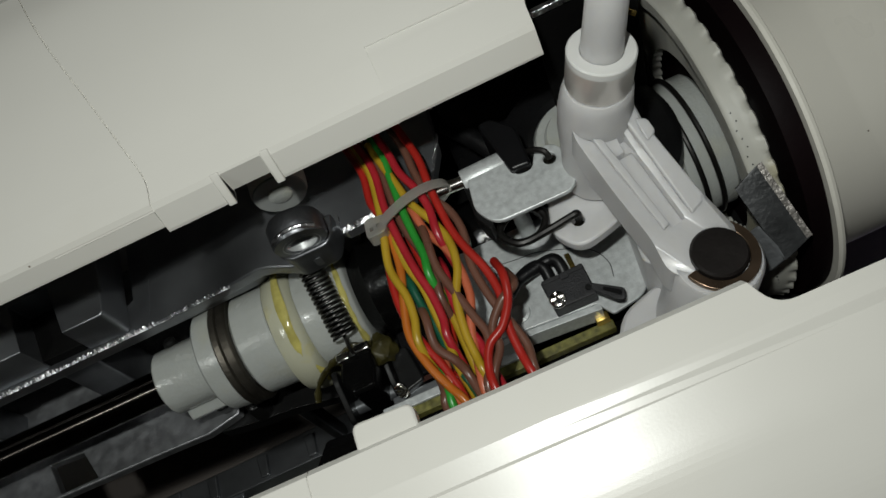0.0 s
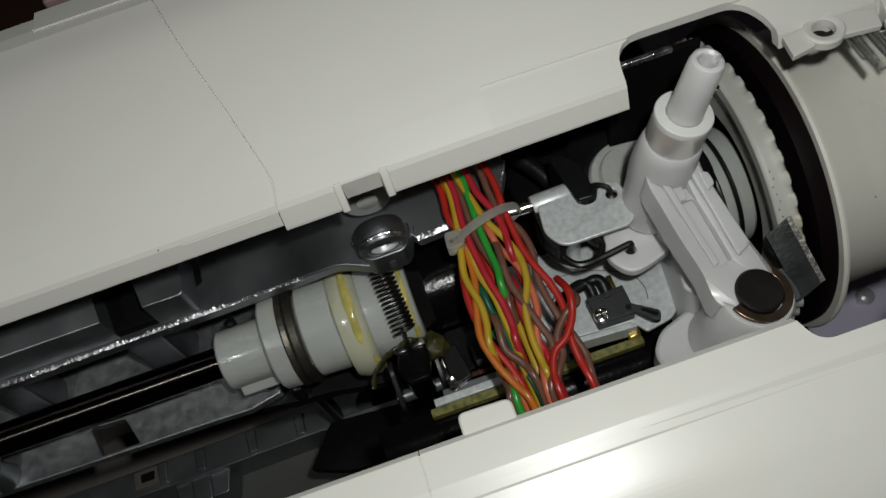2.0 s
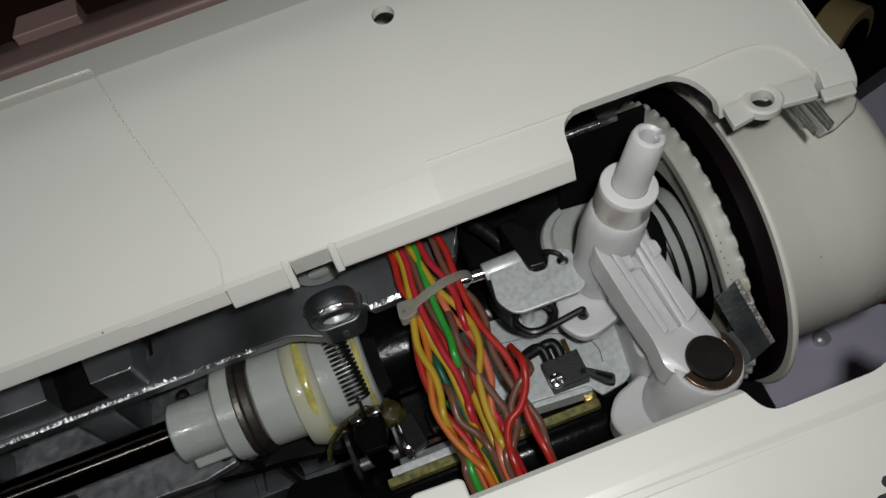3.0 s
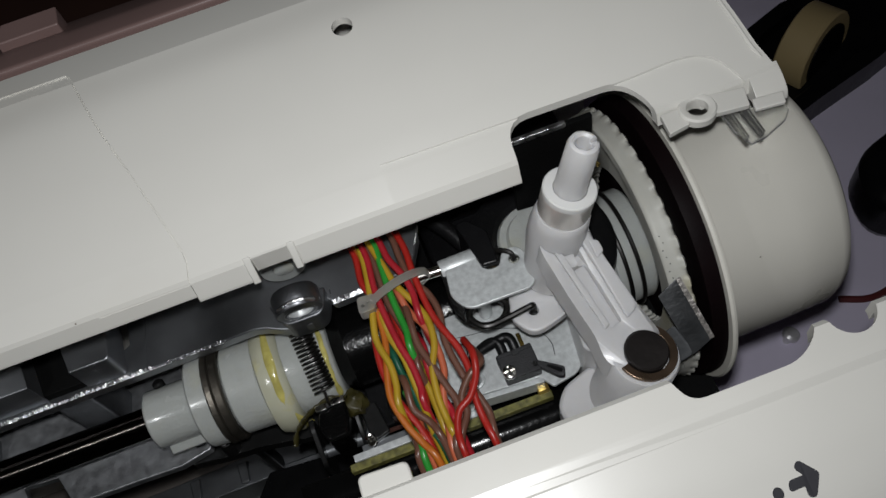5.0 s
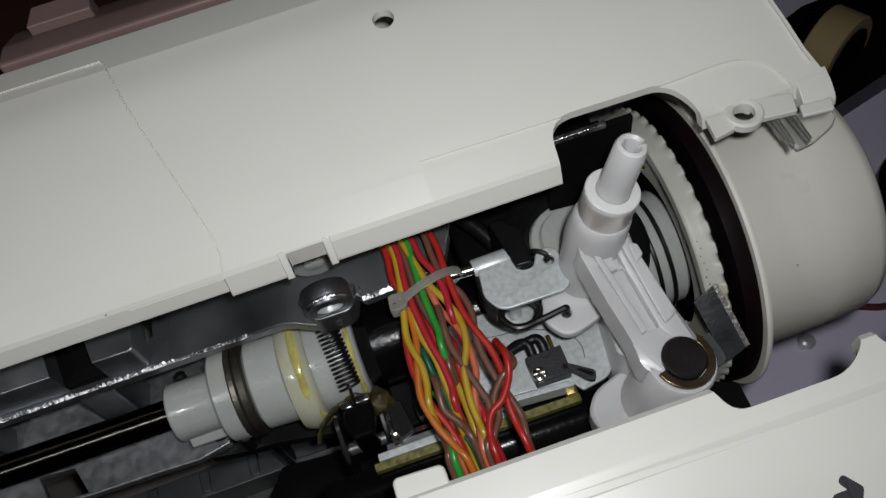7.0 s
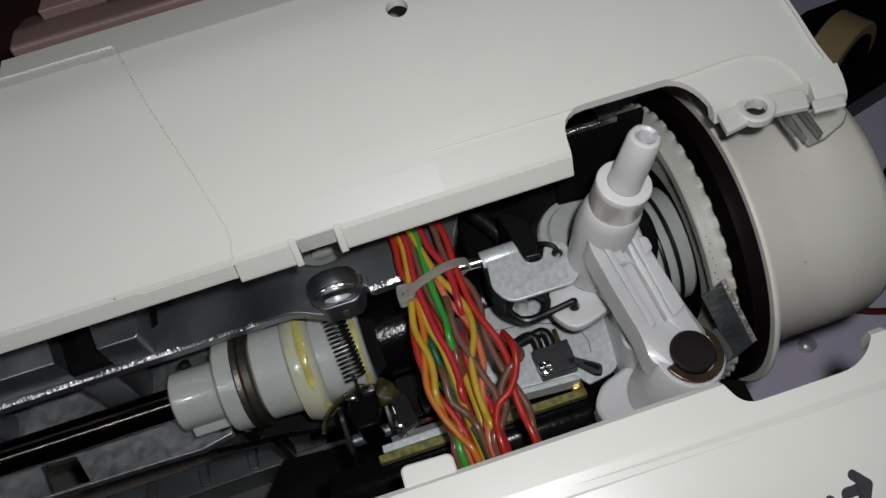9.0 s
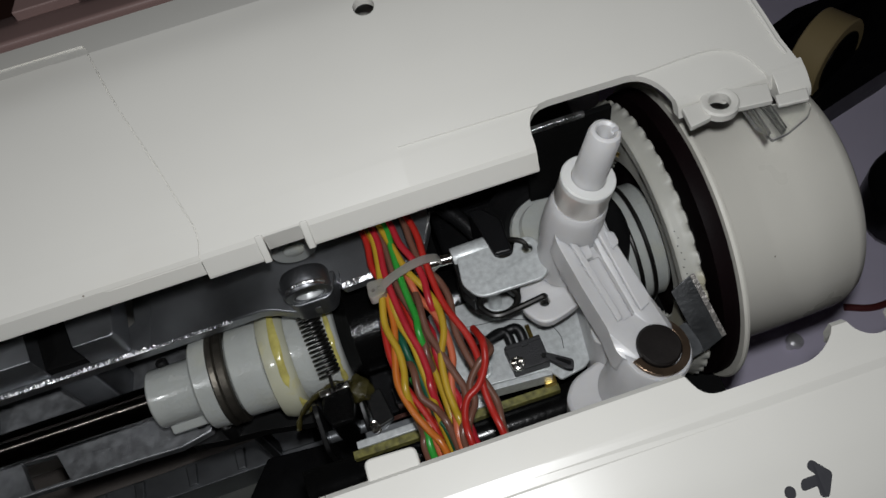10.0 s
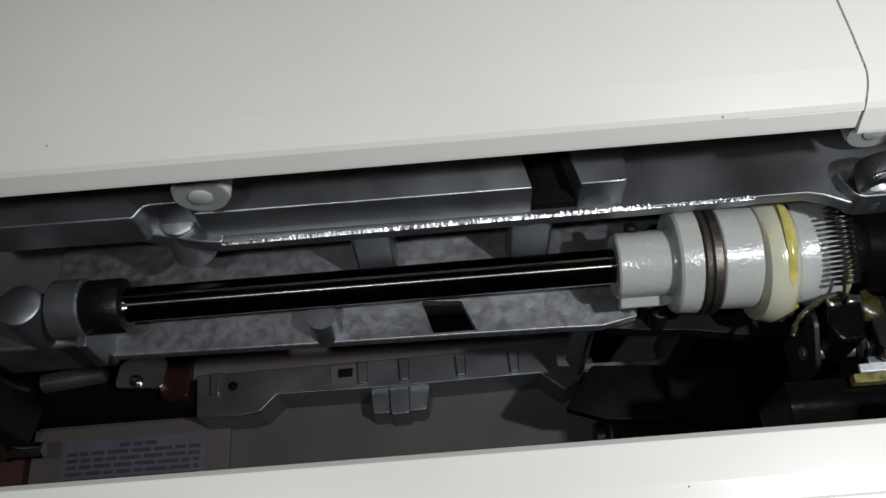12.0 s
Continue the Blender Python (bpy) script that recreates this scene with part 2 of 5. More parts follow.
def cloth_mesh():
    bm = bmesh.new()
    n = 90
    grid = []
    for i in range(n + 1):
        row = []
        for j in range(n + 1):
            x, y = 150 + 650 * i / n, -420 + 1000 * j / n
            z = 2.2 + 2.2 * noise.noise((x * 0.011, y * 0.014, 3)) + 1.4 * abs(noise.noise((x * 0.03 + y * 0.02, y * 0.006, 8)))
            row.append(bm.verts.new((x + 6 * noise.noise((y * 0.02, 0, 5)), y, z)))
        grid.append(row)
    for i in range(n):
        for j in range(n):
            bm.faces.new((grid[i][j], grid[i + 1][j], grid[i + 1][j + 1], grid[i][j + 1]))
    geo = bmesh.ops.extrude_face_region(bm, geom=bm.faces[:])
    for v in geo["geom"]:
        if isinstance(v, bmesh.types.BMVert):
            v.co.z = 0.2
    return bm


cloth = part("cloth", cloth_mesh(), CLOTH)
tagged(cloth, "pale lavender white cloth spread wrinkled on the table", "cloth")


# ---- covers ----
def shell_profile(outer, thick):
    inner = []
    for k, p in enumerate(outer):
        a, b = Vector(outer[max(k - 1, 0)]), Vector(outer[min(k + 1, len(outer) - 1)])
        d = (b - a).normalized()
        inner.append((p[0] + d.y * thick, p[1] - d.x * thick))
    return outer + inner[::-1]


def disc_cutter(x, y, z0, z1, r):
    return lathe(bmesh.new(), (x, y, z0), (0, 0, 1), [(0, 0), (0, r), (z1 - z0, r), (z1 - z0, 0)], 32)


REAR = [(-9.1, 289.8), (-9.0, 290.6), (-6.9, 296.4), (-5.9, 297.6), (2, 301.2), (12, 305.4), (28, 311.0), (46, 315.6), (60, 316.5), (74, 314), (80, 308), (82, 290), (83, 5), (83, 0)]
REAR = REAR[:4] + [tuple(p[:2]) for p in spline([(y, z, 0) for y, z in REAR[4:9]], 14)] + REAR[9:]
PANEL = [(-7.9, 290.7), (-7.8, 291.4), (-6.5, 296.2), (-5.7, 297.4)] + [(y, z - 0.15) for y, z in REAR[4:] if y < 70 and z > 290]
SEAM = [tuple(p[:2]) for p in spline([(1.6, -14, 0), (2.2, -7, 0), (3.4, -0.6, 0), (1.8, 6.2, 0), (-2.8, 22, 0), (-8.6, 40.4, 0), (-12.8, 57, 0), (-14.4, 63.2, 0)], 6)]
rear = thing("rear_cover", "cream plastic rear cover with a seam and a screw hole", "cover")
shell = part("shell", prism(bmesh.new(), shell_profile(REAR, 2.6), -330, 182, axis="x"), CREAM, rear, bevel=0.5, smooth=False)
cut(shell, prism(bmesh.new(), [(1.9, -30)] + [(x + 0.24, y) for x, y in SEAM] + [(-15.4, 65.0), (-48.6, 65.4), (-47.6, 100), (-400, 100), (-400, -30)], -5, 340))
cut(shell, prism(bmesh.new(), rounded([(97.5, -20, 0), (98.5, 4.5, 7), (133, 4.0, 8), (139.6, -4, 5), (140.2, -30, 0)], 3), 200, 330))
cut(shell, prism(bmesh.new(), rounded([(19.9, -20, 0), (19.9, -6.3, 0.3), (30.3, -6.3, 0.3), (30.3, -20, 0)], 0.3), 200, 330))
cut(shell, disc_cutter(65.7, 46, 290, 330, 3.1))
side = part("side_panel", prism(bmesh.new(), shell_profile(PANEL, 2.6), -330, 6, axis="x"), CREAM, rear, bevel=0.4, smooth=False)
cut(side, prism(bmesh.new(), [(1.3, -30)] + [(x - 0.24, y) for x, y in SEAM] + [(-15.8, 64.6), (-400, 65.1), (-400, 100), (60, 100), (60, -30)], 200, 330))

part("seam_flange", prism(bmesh.new(), shell_profile([(y + 0.1, z - 0.72) for y, z in REAR if y < 63 and z > 296] + [(68, 314.5), (72, 313.6)], 1.4), -24, 9, axis="x"), CREAM, rear, smooth=False)
part("seam_flange", prism(bmesh.new(), shell_profile([(61, 315.6), (66, 315.0), (72, 313.6)], 1.4), -330, -20, axis="x"), CREAM, rear, smooth=False)
part("back_wall", box(bmesh.new(), (-330, 68, 20), (-49, 71, 309)), CREAM, rear, bevel=0.5)


def rear_z(y):
    for (a, za), (b, zb) in zip(REAR[1:], REAR[2:]):
        if a <= y <= b:
            return za + (zb - za) * (y - a) / (b - a)
    return 316.0


def sink_border(ob):
    """The shallow step that sinks the cover's front border, deeper towards its right end."""
    edge = [tuple(p[:2]) for p in spline([(62, 4.7, 0), (91, 4.2, 0), (130, 3.6, 0), (146, 4.1, 0), (153, 3.9, 0), (158, 2.5, 0), (162, -0.4, 0), (165, -5, 0), (166.9, -9, 0), (167.4, -16, 0)], 6)]
    tool = part("border_tool", prism(bmesh.new(), edge + [(62, -16)], 270, 340), CREAM)
    ends = [(-16, 272), (-9.1, 272)] + [(y, z) for y, z in REAR[1:] if y < 14] + [(14, 345), (-16, 345)]
    bm = bmesh.new()
    loops = [[bm.verts.new((x, y, z + (front + (back - front) * max(0, min(1, (y + 9) / 13)) if z < 340 else 0))) for y, z in ends] for x, front, back in ((60, 0.15, -0.4), (175, -0.95, -1.0))]
    n = len(ends)
    for k in range(n):
        bm.faces.new((loops[0][k], loops[0][(k + 1) % n], loops[1][(k + 1) % n], loops[1][k]))
    bm.faces.new(loops[0][::-1])
    bm.faces.new(loops[1])
    cut(tool, bm, "INTERSECT")
    solid = bmesh.new()
    solid.from_mesh(tool.data)
    for v in solid.verts:
        v.co /= U
    old = tool.data
    bpy.data.objects.remove(tool)
    bpy.data.meshes.remove(old)
    cut(ob, solid)


sink_border(shell)
# screw boss, its two webs and the clear clip
cut(shell, prism(bmesh.new(), [(177.2, -30), (177.2, -10), (173.2, 1), (170.6, 13), (163.5, 46), (156.5, 74), (154, 120), (300, 120), (300, -30)], -5, 340))
cut(shell, box(bmesh.new(), (138, -14, 275), (185, -4.6, 292.0)))
cut(shell, disc_cutter(150.5, -9.8, 270, 320, 3.0))
boss = part("screw_boss", lathe(bmesh.new(), (150.5, -9.8, 293.8), (0, 0.05, 1), [(0, 3.0), (0, 5.4), (2.2, 5.4), (2.8, 4.9), (2.8, 3.6), (2.4, 3.0), (0, 3.0)], 40), CREAM, rear)
part("edge_bead", tube(bmesh.new(), spline([(x - 1.7, y, rear_z(y) + 0.05) for x, y in ((174.6, -3), (173.2, 1), (171.9, 7), (170.6, 13), (167.2, 29), (163.5, 46), (160.6, 58))], 6), 0.55, 8), CREAM, rear)
part("corner_nose", prism(bmesh.new(), rounded([(-4.6, 297.4, 0.3), (-9.0, 295.9, 1.5), (-12.8, 293.4, 1.5), (-13.6, 290.6), (-9, 290.2), (-4.6, 292)], 0.4), 167.5, 177.0, axis="x"), CREAM, rear, bevel=0.8)
part("tongue", prism(bmesh.new(), rounded([(165.6, -12.6), (174.6, -13.6), (173.4, -17.4), (164.8, -16.4)], 0.6), 293.8, 295.2), CREAM, rear, bevel=0.4)
CLIP = mat("clear_clip", (0.86, 0.86, 0.82), 0.1, var=0.03, bump=0.02, transmission=0.92, rough_var=0.03)
part("clip", prism(bmesh.new(), rounded([(159.2, -8.6), (163, -9.4), (176.6, -12.4), (177.2, -15.2), (174.6, -18.2), (166.8, -21.4), (161.6, -22), (161.0, -17.6), (159.6, -17.0)], 0.8), 286.6, 287.9), CLIP, rear, "greyish clear plastic clip", bevel=0.3).visible_shadow = False
for a, b in ((159.4, 161.2), (163.6, 166.0)):
    part("clip_rib", prism(bmesh.new(), rounded([(a, -9.2), (b, -9.6), (b + 0.2, -20.8), (a + 1.0, -21.4)], 0.3), 287.9, 290.2), CLIP, rear, bevel=0.3)
# Grey painted on the white posts' ends for the shade of their steep angle.
POST_SHADE = mat("post_face_painted_shade", (0.30, 0.31, 0.30), 0.4, var=0.1, scale=60, bump=0.05, sub=0.2)
for x, y, z in ((22.5, 8.5, 264), (-160, 2.5, 268)):
    post = part("screw_post", lathe(bmesh.new(), (x, y + 24, z), (0, -1, 0), [(0, 3), (0, 8.2), (22.6, 7.8), (23.6, 7.2), (23.6, 3.4), (8, 3.2), (0, 3)], 40), CREAM, rear, "white plastic screw post")
    part("end_face", lathe(bmesh.new(), (x, y + 0.5, z), (0, -1, 0), [(0, 3.4), (0, 7.4), (0.5, 7.2), (0.5, 3.4), (0, 3.4)], 40), POST_SHADE, post, "white end face painted grey for its shade")
    part("core", lathe(bmesh.new(), (x, y + 3, z), (0, -1, 0), [(0, 0), (0, 3.3), (3.4, 3.3), (3.8, 2.6), (3.8, 0)], 24), NYLON, post, "bright white core")
for x in (17.8, 30.4):
    part("notch_rib", prism(bmesh.new(), [(-9.9, 289.6), (-7.1, 296.8), (-6.0, 298.0), (-4, 296), (-4, 289.6)], x, x + 2.1, axis="x"), CREAM, rear, bevel=0.25)
for pts in ([(140.3, -7.6), (139.9, -14.6), (146.2, -13.6), (147.4, -7.4)], [(154.4, -6.4), (165.4, -8.6), (163.9, -14.6), (154.2, -13.4)]):
    part("boss_web", prism(bmesh.new(), rounded(pts, 0.4), 293.8, 295.8), CREAM, rear, bevel=0.4)

# The brown is painted shade on the slope turned away from the lamp.
HANDLE_SHADE = mat("handle_painted_shade", (0.19, 0.125, 0.115), 0.45, var=0.08, scale=30, bump=0.05, fine=2500)
carry = thing("carry_handle", "carrying handle behind the rear cover, its shade painted in as taupe", "handle")
part("bar", prism(bmesh.new(), rounded([(79.5, 300), (79.5, 312.6, 2), (90, 310.0, 2), (108, 300, 5), (116, 282, 4), (110, 280), (96, 292)], 2), -47, 154, axis="x"), HANDLE_SHADE, carry, bevel=0.8)
part("finger_block", prism(bmesh.new(), rounded([(-38, 93.5), (-17.5, 93.5), (-17.5, 102), (-36, 102)], 0.8), 303, 311.5), HANDLE_SHADE, carry, bevel=0.6)

FRONT = [(-74.5, 277), (-74.5, 282.5), (-76, 284), (-84.6, 283.4), (-87.0, 283.1), (-88.9, 281.9), (-89.4, 281.8), (-104, 278.4), (-120, 271), (-140, 254), (-165, 225), (-180, 190), (-184, 5), (-184, 0)]
FRONT = FRONT[:6] + [tuple(p[:2]) for p in spline([(y, z, 0) for y, z in FRONT[6:12]], 12)] + FRONT[12:]
CREASE = {(-84.6, 283.4): 283.4, (-87.0, 283.1): 282.72, (-88.9, 281.9): 282.2, (-89.4, 281.8): 282.05}
SMOOTH = [(y, CREASE.get((y, z), z)) for y, z in FRONT]


def loft(bm, sections):
    """A solid through outlines of equal length standing at several x."""
    loops = [[bm.verts.new((x, y, z)) for y, z in pts] for x, pts in sections]
    n = len(loops[0])
    for a, b in zip(loops, loops[1:]):
        for k in range(n):
            bm.faces.new((a[k], a[(k + 1) % n], b[(k + 1) % n], b[k]))
    bm.faces.new(loops[0][::-1])
    bm.faces.new(loops[-1])
    return bm


front = thing("front_cover", "cream plastic front cover with a printed winding arrow", "cover")
fshell = part("shell", loft(bmesh.new(), [(18.12, shell_profile(SMOOTH, -2.6)), (66, shell_profile(SMOOTH, -2.6)), (125, shell_profile(FRONT, -2.6)), (240, shell_profile(FRONT, -2.6))]), CREAM, front, bevel=0.2, smooth=False)
cut(fshell, prism(bmesh.new(), rounded([(110.2, -60, 0), (110.2, -74.6, 2), (113.4, -82.3, 4), (143, -82.3, 5), (150.5, -76.5, 4), (151.5, -60, 0)], 2), 240, 300))
cut(fshell, disc_cutter(160.4, -74.6, 240, 300, 6.6))
part("left_shell", prism(bmesh.new(), shell_profile(SMOOTH, -2.6), -330, 17.88, axis="x"), CREAM, front, bevel=0.2, smooth=False)
part("seam_flange", prism(bmesh.new(), shell_profile([(y - 0.15, z - 0.3) for y, z in SMOOTH[2:-2]], -1.4), 14, 22, axis="x"), CREAM, front, smooth=False)
part("tab", prism(bmesh.new(), rounded([(29, -77), (29, -69.3, 2), (42.4, -69.8, 2), (42.4, -77)], 0), 279.5, 283), CREAM, front, bevel=0.6)


def front_z(y):
    for (a, za), (b, zb) in zip(FRONT[1:], FRONT[2:]):
        if b <= y <= a:
            return za + (zb - za) * (a - y) / (a - b)
    return 270.0


def print_mark(name, pts):
    bm = bmesh.new()
    top = [bm.verts.new((x, y, front_z(y) + 0.12)) for x, y in pts]
    low = [bm.verts.new((x, y, front_z(y) - 0.3)) for x, y in pts]
    bm.faces.new(top)
    bm.faces.new(low[::-1])
    for k in range(len(pts)):
        n = (k + 1) % len(pts)
        bm.faces.new((low[k], low[n], top[n], top[k]))
    return part(name, bm, INK, fshell, "dark grey printed mark", smooth=False)


AX, AY = 134.5, -107.3
print_mark("arrow_print", rounded([(AX, AY + 0.2, 0.9), (AX - 3.9, AY + 4.5, 1.3), (AX - 5.6, AY + 3.0, 1.3), (AX - 4.0, AY + 0.9, 0.4), (AX - 8.0, AY + 0.9, 1.3), (AX - 8.6, AY - 1.7, 1.3), (AX - 4.6, AY - 1.5, 0.4), (AX - 4.8, AY - 4.0, 1.2), (AX - 2.9, AY - 4.6, 1.2)], 0.3, 5))
print_mark("dot_print", [(AX - 11.3 + 1.35 * math.cos(a), AY - 1.0 + 1.5 * math.sin(a)) for a in (2 * math.pi * k / 20 for k in range(20))])

# ---- handwheel, gear ring and hub on the main shaft ----
wheel = thing("handwheel", "glossy cream plastic handwheel at the end of the main shaft", "handwheel")
WE = 51.6  # the wheel's length
part("rim", lathe(bmesh.new(), (148.2, SY, SZ), (1, 0, 0), [(0, 44), (0, 55.4), (0.8, 56.0), (1.6, 55.8), (2.0, 55.0), (2.4, 46.2), (3.4, 45.6), (30, 45.2), (WE - 6, 44.6), (WE - 2.5, 43), (WE - 0.8, 40.5), (WE, 36.5), (WE, 28), (WE - 2, 28), (WE - 3, 38), (4, 43), (0, 44)], 128), WHEEL, wheel)
part("end_face", lathe(bmesh.new(), (147 + WE, SY, SZ), (1, 0, 0), [(0, 0), (0, 29), (1.6, 29), (2.1, 0)], 64), WHEEL, wheel)
INNER = mat("wheel_inside_black", (0.005, 0.0025, 0.003), 0.5, var=0.3, scale=60, bump=0.1, spec=0.06)
part("inner_drum", lathe(bmesh.new(), (143, SY, SZ), (1, 0, 0), [(0, 6), (0, 52.6), (2.8, 53.2), (5, 53.2), (5, 6)], 96), INNER, wheel, "dull black inner drum")

gear = thing("gear_ring", "milky white moulded plastic gear ring beside the handwheel", "gear")


GEARM = mat("milky_gear_plastic", (0.46, 0.455, 0.41), 0.5, var=0.1, scale=60, bump=0.05, sub=0.4, stain=(0.40, 0.34, 0.14), stain_amount=0.4, stain_scale=50)


def gear_wobble(t, h):
    if h < 7.2:
        return 0
    s = math.sin(t * 48)
    return 0.85 * max(-0.9, min(0.5, 1.8 * s)) * min(1, (h - 7.2) / 0.8)


part("band", lathe(bmesh.new(), (130.6, SY, SZ), (1, 0, 0), [(2.4, 46), (2.4, 49.4), (3.0, 50.0), (4, 50.2), (5.4, 50.4), (6.4, 50.6), (7.4, 51.0), (8.4, 51.3), (9.0, 50.5), (9.0, 30), (6, 30), (5, 46), (2.4, 46)], 480, gear_wobble), GEARM, gear)
part("hub", lathe(bmesh.new(), (125.4, SY, SZ), (1, 0, 0), [(0, 6), (0, 19.6), (0.8, 20.8), (13.6, 20.8), (14.6, 20), (15.6, 6)], 72), NYLON, gear)
part("drag_spring", tube(bmesh.new(), helix((127.5, SY, SZ), (136.5, SY, SZ), 21.7, 2.0, 60), 0.8, 8), SPRINGM, gear, "black wire drag spring")
holes = bmesh.new()
for k in range(26):
    a = radians(28 + 2.6 * k)
    lathe(holes, (134.6 + 0.5 * math.sin(k * 2.1), SY - 50.2 * math.sin(a), SZ + 50.2 * math.cos(a)), (0, -math.sin(a), math.cos(a)), [(-0.3, 0), (-0.3, 0.22), (0.12, 0.22), (0.14, 0)], 6)
part("hole_row", holes, INK, gear, "row of tiny dark holes")


def blob(bm, c, r, seed, squash=(1, 1, 1)):
    geo = bmesh.ops.create_icosphere(bm, subdivisions=3, radius=1)
    for v in geo["verts"]:
        d = v.co.normalized()
        k = r * (1 + 0.32 * noise.noise(d * 1.7 + Vector((seed, 0, 0))) + 0.12 * noise.noise(d * 5 + Vector((0, seed, 0))))
        v.co = Vector((d.x * k * squash[0], d.y * k * squash[1], d.z * k * squash[2])) + Vector(c)
    return bm


GREYST = mat("grey_steel", (0.20, 0.21, 0.22), 0.38, 0.75, var=0.25, scale=80, bump=0.2)
# ---- cast frame ----
castf = thing("cast_chassis", "grey die-cast aluminium chassis with ribs and slots", "chassis")
web = part("floor_web", prism(bmesh.new(), [(-236, -8), (-140, -9.8), (-60, -11), (-46, -11.5), (-34, -9), (-30, 4), (-18, 30), (-18, 80), (-236, 80)], 187, 191), ALU_FLOOR, castf, bevel=0.5)
cut(web, prism(bmesh.new(), [(-106.5, 3), (-93, 2), (-88.5, -9), (-103, -9)], 180, 200))
cut(web, prism(bmesh.new(), [(-65.5, 60), (-47, 60), (-44.5, 44), (-62.5, 44)], 180, 200))
beam = part("beam", prism(bmesh.new(), [(-165, 6.4), (-100, 6.6), (-30, 6.9), (-6, 7.2), (8, 8), (14, 30), (14, 75), (-40, 75), (-40.5, 19), (-46, 16.2), (-165, 16.2)], 231, 236), ALU, castf, bevel=0.4)


def jagged(a, b, r, seed, n=260):
    """A rough machined burr along an edge: many small torn facets."""
    a, b = Vector(a), Vector(b)
    bm = bmesh.new()
    rnd = random.Random(seed)
    d = (b - a).normalized()
    for k in range(n):
        c = a.lerp(b, (k + rnd.random()) / n)
        h, w, lean = r * rnd.uniform(0.5, 2.1), r * rnd.uniform(0.35, 0.9), rnd.uniform(-0.7, 0.7)
        f = [c - d * w + Vector((0, -0.5 * r, -0.5 * r)), c + d * w + Vector((0, -0.5 * r, -0.5 * r)),
             c + d * (lean + w * 0.4) + Vector((0, h, 0.35 * r)), c + d * (lean - w * 0.5) + Vector((0, h * 0.9, 0.3 * r))]
        lo = [bm.verts.new(p) for p in f]
        hi = [bm.verts.new(p + Vector((0, -0.1, rnd.uniform(0.15, 0.5) * r))) for p in f]
        bm.faces.new(lo[::-1])
        bm.faces.new(hi)
        for i in range(4):
            bm.faces.new((lo[i], lo[(i + 1) % 4], hi[(i + 1) % 4], hi[i]))
    return bm


part("edge_burr", jagged((-164, 6.3, 235.6), (-30, 6.8, 236.2), 0.62, 2, 220), ALU_CUT, beam, "bright machined edge", smooth=False)
part("edge_burr", jagged((-30, 6.4, 236.8), (-6, 2.8, 243.2), 0.55, 22, 40), ALU_CUT, beam, "bright machined edge", smooth=False)
part("beam_end", prism(bmesh.new(), rounded([(-250, 13), (-190, 12), (-170, 7), (-163, 6), (-163, 18), (-176, 22), (-250, 21)], 1.5), 231, 237), ALU, castf, bevel=0.5)
part("edge_burr", jagged((-245, 13, 236.6), (-190, 12, 236.6), 0.7, 3, 80), ALU_CUT, beam, "bright machined edge", smooth=False)
part("end_post_face", prism(bmesh.new(), rounded([(-215, -14), (-211.5, -14), (-211.5, 2), (-215, 2)], 0.6), 196, 214), ALU, castf, "bright upright cast edge", bevel=0.5)
part("beam_boss", lathe(bmesh.new(), (-177, 15, 220), (0, 0, 1), [(0, 7.5), (14, 6.2), (18.4, 5.8), (19, 5), (19, 0)], 28), ALU_FLOOR, castf)
part("rib", prism(bmesh.new(), rounded([(-127, 12), (-114, 12), (-114, 26), (-127, 26)], 1.5), 190, 232), ALU_SHADED, castf, bevel=0.5)
part("rib", prism(bmesh.new(), rounded([(-75.5, 12), (-62, 12), (-60, 26), (-75.5, 26)], 1.5), 190, 232), ALU_SHADED, castf, bevel=0.5)
part("post", lathe(bmesh.new(), (-139.5, -4.5, 190), (0, 0, 1), [(0, 6), (3, 5), (12, 4.8), (12, 0)], 24), ALU, castf)
rear_plate = part("rear_plate", prism(bmesh.new(), rounded([(-250, 9.4), (-186, 9.0), (-183, 13, 2), (-171, 13, 2), (-168, 8.6), (-42.4, 8.2, 2), (-42.4, 60), (-250, 60)], 0.6), 236.2, 250), ALU, castf, bevel=0.7)
cut(rear_plate, prism(bmesh.new(), [(-73.4, 26), (-60.0, 26.6), (-55.4, 5), (-69.4, 5)], 225, 255))
# Added black filler: paints the shade inside what is an open slot.
part("slot_shade_fill", box(bmesh.new(), (-76, 9, 236.2), (-53, 27, 240)), DEEPBLACK, castf, "added black filler standing for the shade in the slot", bevel=0.3)
part("back_wall", prism(bmesh.new(), [(-40.3, 40), (-40.3, 75), (-36, 75), (-36, 40)], 190, 232), ALU, castf, bevel=0.4)
# threaded post on the flange


def shelf_sheet(front_edge, back, thick):
    """A cast plate whose front edge follows the points given; it runs level to the back."""
    bm = bmesh.new()
    loops = []
    for x, y, z in front_edge:
        loops.append([bm.verts.new(p) for p in ((x, y, z), (x + 0.1 * (back - y), back, z), (x + 0.1 * (back - y), back, z - thick), (x, y, z - thick))])
    for p, q in zip(loops, loops[1:]):
        for k in range(4):
            n = (k + 1) % 4
            bm.faces.new((p[k], p[n], q[n], q[k]))
    bm.faces.new(loops[0])
    bm.faces.new(loops[-1][::-1])
    return bm


